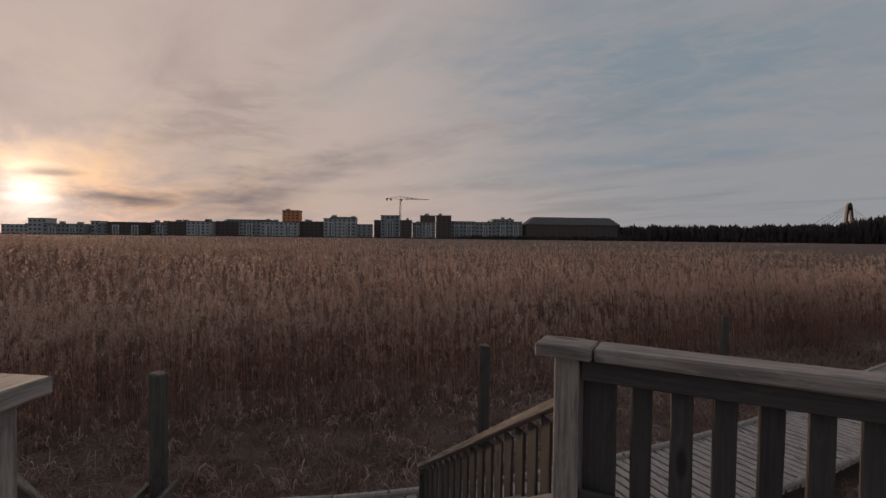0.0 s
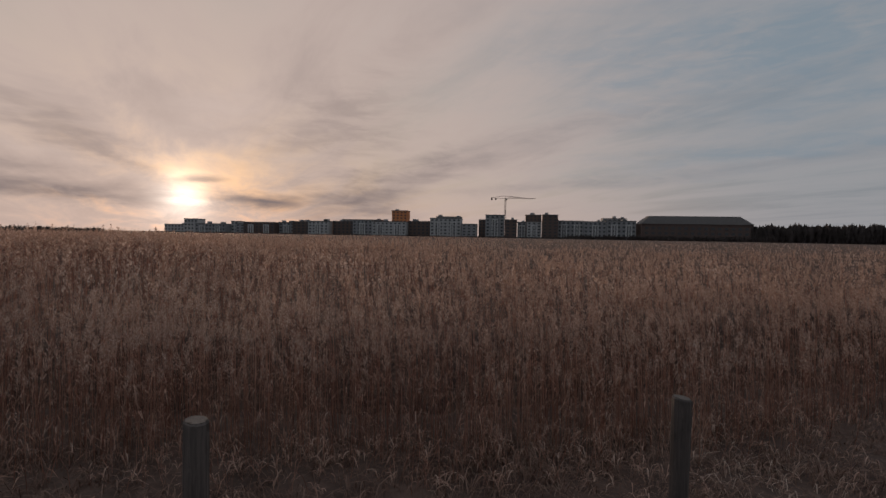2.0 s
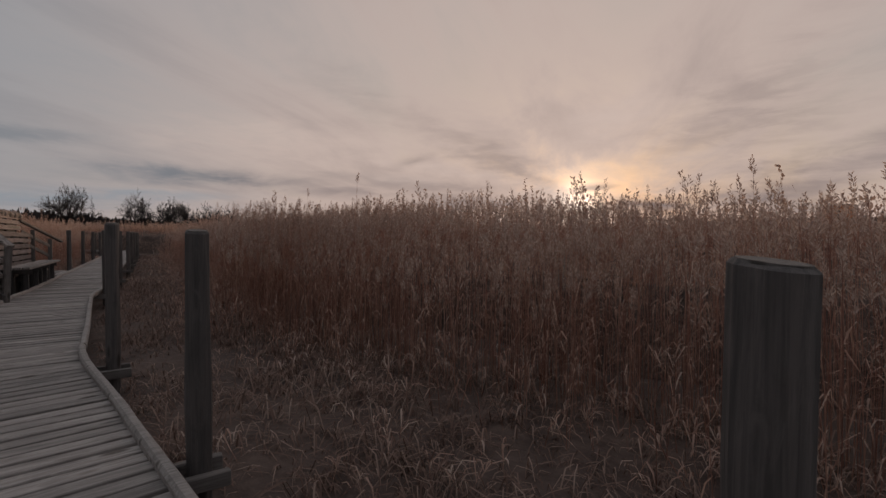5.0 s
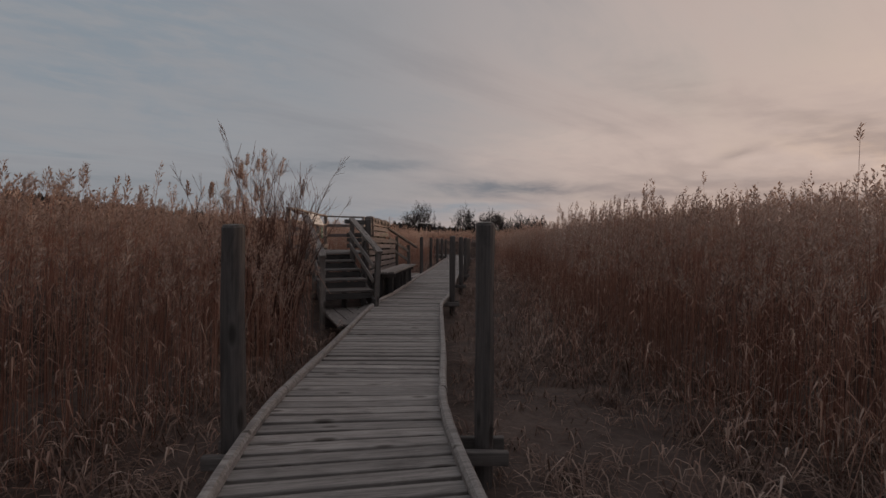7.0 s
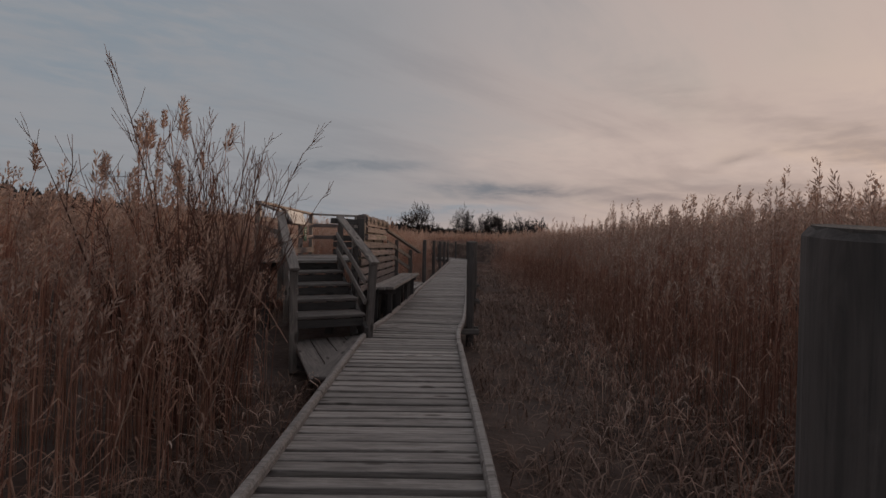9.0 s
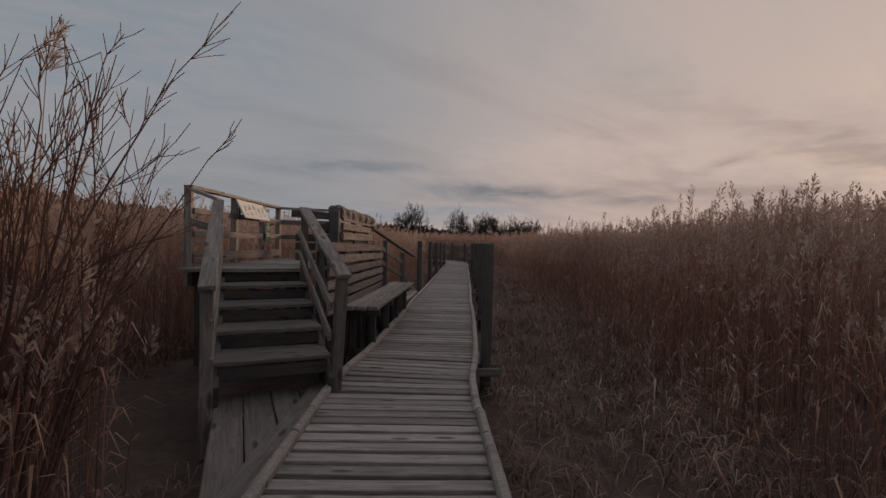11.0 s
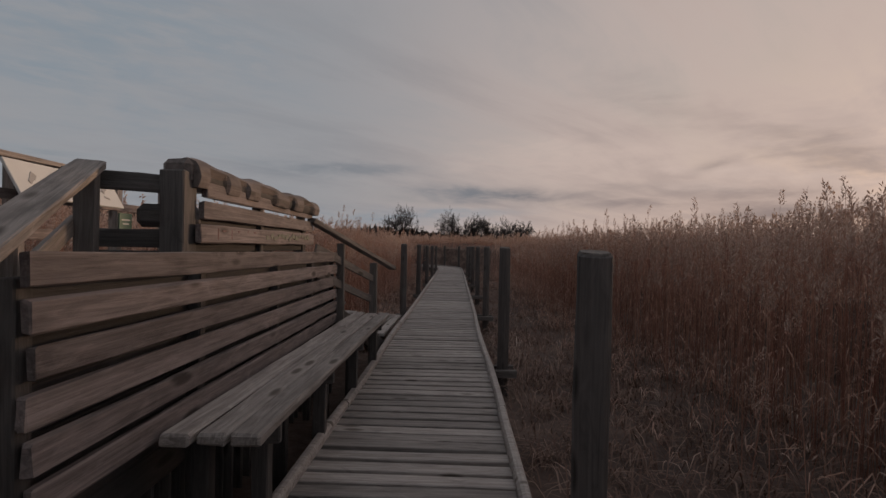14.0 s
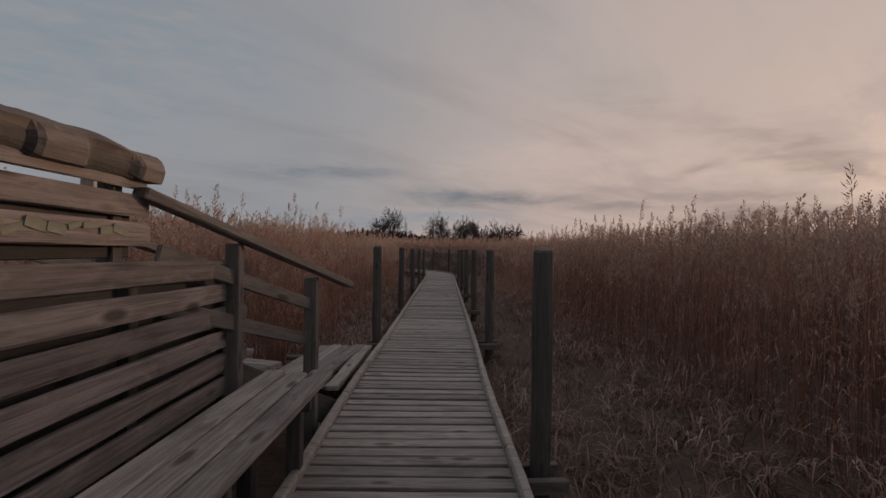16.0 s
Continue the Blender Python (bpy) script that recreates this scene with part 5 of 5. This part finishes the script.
for i in range(40):
    c = Vector((-1.45, -9.0, DECK1 - 0.022)) - D1 * (0.07 + i * 0.146)
    half0 = 1.25 + min(i * 0.06, 0.9)
    beam("plank", c - S1 * half0, c + S1 * 1.2, 0.1455, 0.045, BOARD, plat, cuts=1)
for (u, w) in ((0.2, -1.1), (0.2, 1.0), (3, -1.6), (3, 1.0), (5.5, -1.6), (5.5, 1.0)):
    c = Vector((-1.5, -9.0, 0)) - D1 * u + S1 * w
    beam("support_post", (c.x, c.y, GROUND_Z - 0.2), (c.x, c.y, DECK1 - 0.05), 0.14, 0.14, DARKWOOD, plat, "dark square timber support", up=(1, 0, 0))
c = Vector((-1.42, -9.0, DECK1 - 0.14))
beam("edge_beam", c - S1 * 1.2, c + S1 * 1.2, 0.06, 0.18, DARKWOOD, plat)

flight = thing("lookout_stairs", (0, -8.7, GROUND_Z), "wooden stairs down from the lookout deck", "stairs")
for s in range(7):
    z = DECK1 - 0.1825 * (s + 1)
    for j in range(2):
        q = Vector((-1.42, -9.0, z - 0.022)) + D1 * (0.30 * s + 0.075 + 0.15 * j)
        beam("tread", q - S1 * 1.12, q + S1 * 1.12, 0.1495, 0.045, BOARD, flight, cuts=1)
for w in (-1.14, 0.0, 1.14):
    p0 = Vector((-1.42, -9.0, DECK1 - 0.20)) + S1 * w
    beam("stringer", p0, p0 + D1 * 2.3 + Vector((0, 0, -1.40)), 0.06, 0.24, DARKWOOD, flight)


def lookout_rail(newel, run, inward, group_label, count):
    """A level railing with upright boards, that starts at a newel post with a broad cap."""
    rail = thing("lookout_railing", (newel.x, newel.y, DECK1), group_label, "railing", "railings of the lookout")
    beam("newel_post", (newel.x, newel.y, 0.6), (newel.x, newel.y, 2.285), 0.13, 0.13, RAIL, rail, "square weathered newel post", up=tuple(run))
    a, b = newel - run * 0.16, newel + run * 0.13
    beam("cap", (a.x, a.y, 2.32), (b.x, b.y, 2.32), 0.225, 0.07, RAIL, rail, "broad sawn cap board", bevel=0.008)
    a, b = newel + run * 0.14, newel + run * 3.6
    beam("cap_rail", (a.x, a.y, 2.318), (b.x, b.y, 2.318), 0.20, 0.07, RAIL, rail, "broad weathered cap rail", bevel=0.01, wear=0.004, cuts=6)
    # boards under the cap are painted dark for their side turned from the sun
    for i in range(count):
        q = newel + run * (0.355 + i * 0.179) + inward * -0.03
        beam("baluster", (q.x, q.y, DECK1 + 0.02), (q.x, q.y, 2.28), 0.022, 0.098, SHADEWOOD, rail, up=tuple(run))
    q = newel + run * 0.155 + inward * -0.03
    beam("end_board", (q.x, q.y, DECK1 + 0.02), (q.x, q.y, 2.28), 0.022, 0.17, SHADEWOOD, rail, up=tuple(run))
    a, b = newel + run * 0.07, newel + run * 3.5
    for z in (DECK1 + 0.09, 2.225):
        beam("rail_board", (a.x + inward.x * 0.03, a.y + inward.y * 0.03, z), (b.x + inward.x * 0.03, b.y + inward.y * 0.03, z), 0.035, 0.10, SHADEWOOD, rail)
    return rail


RUN_R = Vector((-0.52, -0.854, 0)).normalized()
lookout_rail(NEWEL_R, RUN_R, Vector((-0.854, 0.52, 0)), "weathered railing with dark upright boards", 17)
RUN_L = Vector((-0.99, 0.13, 0)).normalized()
lookout_rail(NEWEL_L, RUN_L, Vector((-0.13, -0.99, 0)), "weathered railing with dark upright boards", 17)
for newel, D1, reach in ((NEWEL_R, D1, 2.62), (NEWEL_L, Vector((0.86, 0.51, 0)), 2.1)):
    slope = thing("lookout_stair_railing", (newel.x, newel.y, 0), "sloping stair railing with close dark boards", "railing", "railings of the lookout")
    p0 = newel + D1 * 0.05 + Vector((0, 0, 2.025))
    p1 = newel + D1 * reach + Vector((0, 0, 2.025 - 0.607 * (reach - 0.05)))
    beam("handrail", p0, p1, 0.12, 0.045, RAIL, slope, "sunlit sloping handrail", wear=0.003, cuts=3)
    # these boards too have their shadow side put into the colour
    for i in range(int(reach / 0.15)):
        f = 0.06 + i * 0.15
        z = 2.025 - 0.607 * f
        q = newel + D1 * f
        beam("baluster", (q.x, q.y, z - 0.95 if z > 0.95 else GROUND_Z), (q.x, q.y, z - 0.03), 0.022, 0.10, SHADEWOOD, slope, up=tuple(D1))
    q = newel + D1 * (reach - 0.07)
    beam("post", (q.x, q.y, GROUND_Z - 0.1), (q.x, q.y, 2.03 - 0.607 * reach), 0.10, 0.10, DARKWOOD, slope, up=(1, 0, 0))


# ---- the boardwalk: bearers, kerbs, then its boards ----
boardwalk = tagged(new("boardwalk"), "long boardwalk of weathered grey cross boards", "boardwalk", kind="structure")
boardwalk.location = (0, 0, -0.1)
tangents = [(b - a).normalized() for a, b in zip(way_points[:-1], way_points[1:])]
tangents.append(tangents[-1])


def swept(points, width, height, seed):
    """A rounded timber that follows a line; points give the middle of its underside."""
    r = random.Random(seed)
    bm = bmesh.new()
    shape = [(-0.5, 0), (-0.5, 0.6), (-0.3, 0.95), (0.0, 1.0), (0.3, 0.95), (0.5, 0.6), (0.5, 0)]
    rings = []
    for i, p in enumerate(points):
        d = (points[min(i + 1, len(points) - 1)] - points[max(i - 1, 0)]).normalized()
        s = Vector((d.y, -d.x, 0))
        rings.append([bm.verts.new(p + s * (a * width * (1 + r.uniform(-0.08, 0.08))) + Vector((0, 0, b * height + r.uniform(-0.003, 0.003)))) for a, b in shape])
    for lo, hi in zip(rings, rings[1:]):
        for j in range(7):
            bm.faces.new((lo[j], lo[(j + 1) % 7], hi[(j + 1) % 7], hi[j]))
    bm.faces.new(rings[0]), bm.faces.new(rings[-1][::-1])
    bmesh.ops.recalc_face_normals(bm, faces=bm.faces[:])
    return bm


for side in (-1, 1):
    i, count = 0, 0
    while i < len(way_points) - 4:
        n = 26 + (count * 7) % 9
        chunk = range(i, min(i + n, len(way_points)), 3)
        pts_ = [way_points[j] + Vector((tangents[j].y, -tangents[j].x, 0)) * side * (HALF - 0.035) for j in chunk]
        if len(pts_) > 1:
            pts_[-1] = pts_[-1] - (pts_[-1] - pts_[-2]) * 0.03
            lateral = random.Random(count + 50 * side).uniform(-0.006, 0.006)
            part("kerb", swept([p + Vector((lateral, 0, 0)) for p in pts_], 0.072, 0.062, count), KERB, boardwalk)
        i = chunk[-1]
        count += 1
    for i in range(0, len(way_points) - 12, 12):
        pts_ = [Vector((way_points[j].x, way_points[j].y, -0.20)) + Vector((tangents[j].y, -tangents[j].x, 0)) * side * 0.5 for j in range(i, i + 13, 4)]
        part("bearer", swept(pts_, 0.07, 0.155, i), DARKWOOD, boardwalk, "dark lengthwise bearer")

# cross boards: alike meshes shared between them
variants = []
for v in range(9):
    r = random.Random(300 + v)
    length, w, h = 2 * HALF - 0.02 + r.uniform(-0.012, 0.012), PITCH - 0.014 + r.uniform(-0.005, 0.003), 0.04
    bm = bmesh.new()
    c = 0.005
    prof = [(-w / 2, -h), (w / 2, -h), (w / 2, -c), (w / 2 - c, 0), (-w / 2 + c, 0), (-w / 2, -c)]
    rings = []
    for f in (-0.5, 0.0, 0.5):
        sag = r.uniform(-0.003, 0.003)
        rings.append([bm.verts.new((f * length, a + r.uniform(-0.002, 0.002), b + sag)) for a, b in prof])
    for lo, hi in zip(rings, rings[1:]):
        for j in range(6):
            bm.faces.new((lo[j], lo[(j + 1) % 6], hi[(j + 1) % 6], hi[j]))
    bm.faces.new(rings[0]), bm.faces.new(rings[-1][::-1])
    bmesh.ops.recalc_face_normals(bm, faces=bm.faces[:])
    me = bpy.data.meshes.new("board")
    bm.to_mesh(me), bm.free()
    me.materials.append(BOARD)
    variants.append(me)
rb = random.Random(9)
rest = bmesh.new()
made = 0
for p, d in zip(way_points, tangents):
    m = Matrix((Vector((d.y, -d.x, 0)), d, Vector((0, 0, 1)))).transposed().to_4x4()
    m.translation = p + Vector((0, 0, rb.uniform(-0.004, 0.003)))
    m = m @ Matrix.Rotation(rb.uniform(-0.006, 0.006), 4, "Z") @ Matrix.Rotation(rb.uniform(-0.004, 0.004), 4, "Y")
    me = variants[rb.randrange(9)]
    if -6.4 < p.y < 31.5 and made < 300:
        part("board", me, None, boardwalk, m=m)
        made += 1
    else:
        n0 = len(rest.verts)
        rest.from_mesh(me)
        rest.verts.ensure_lookup_table()
        bmesh.ops.transform(rest, matrix=m, verts=rest.verts[n0:])
tagged(part("far_boards", rest, BOARD, boardwalk), kind="stuff")
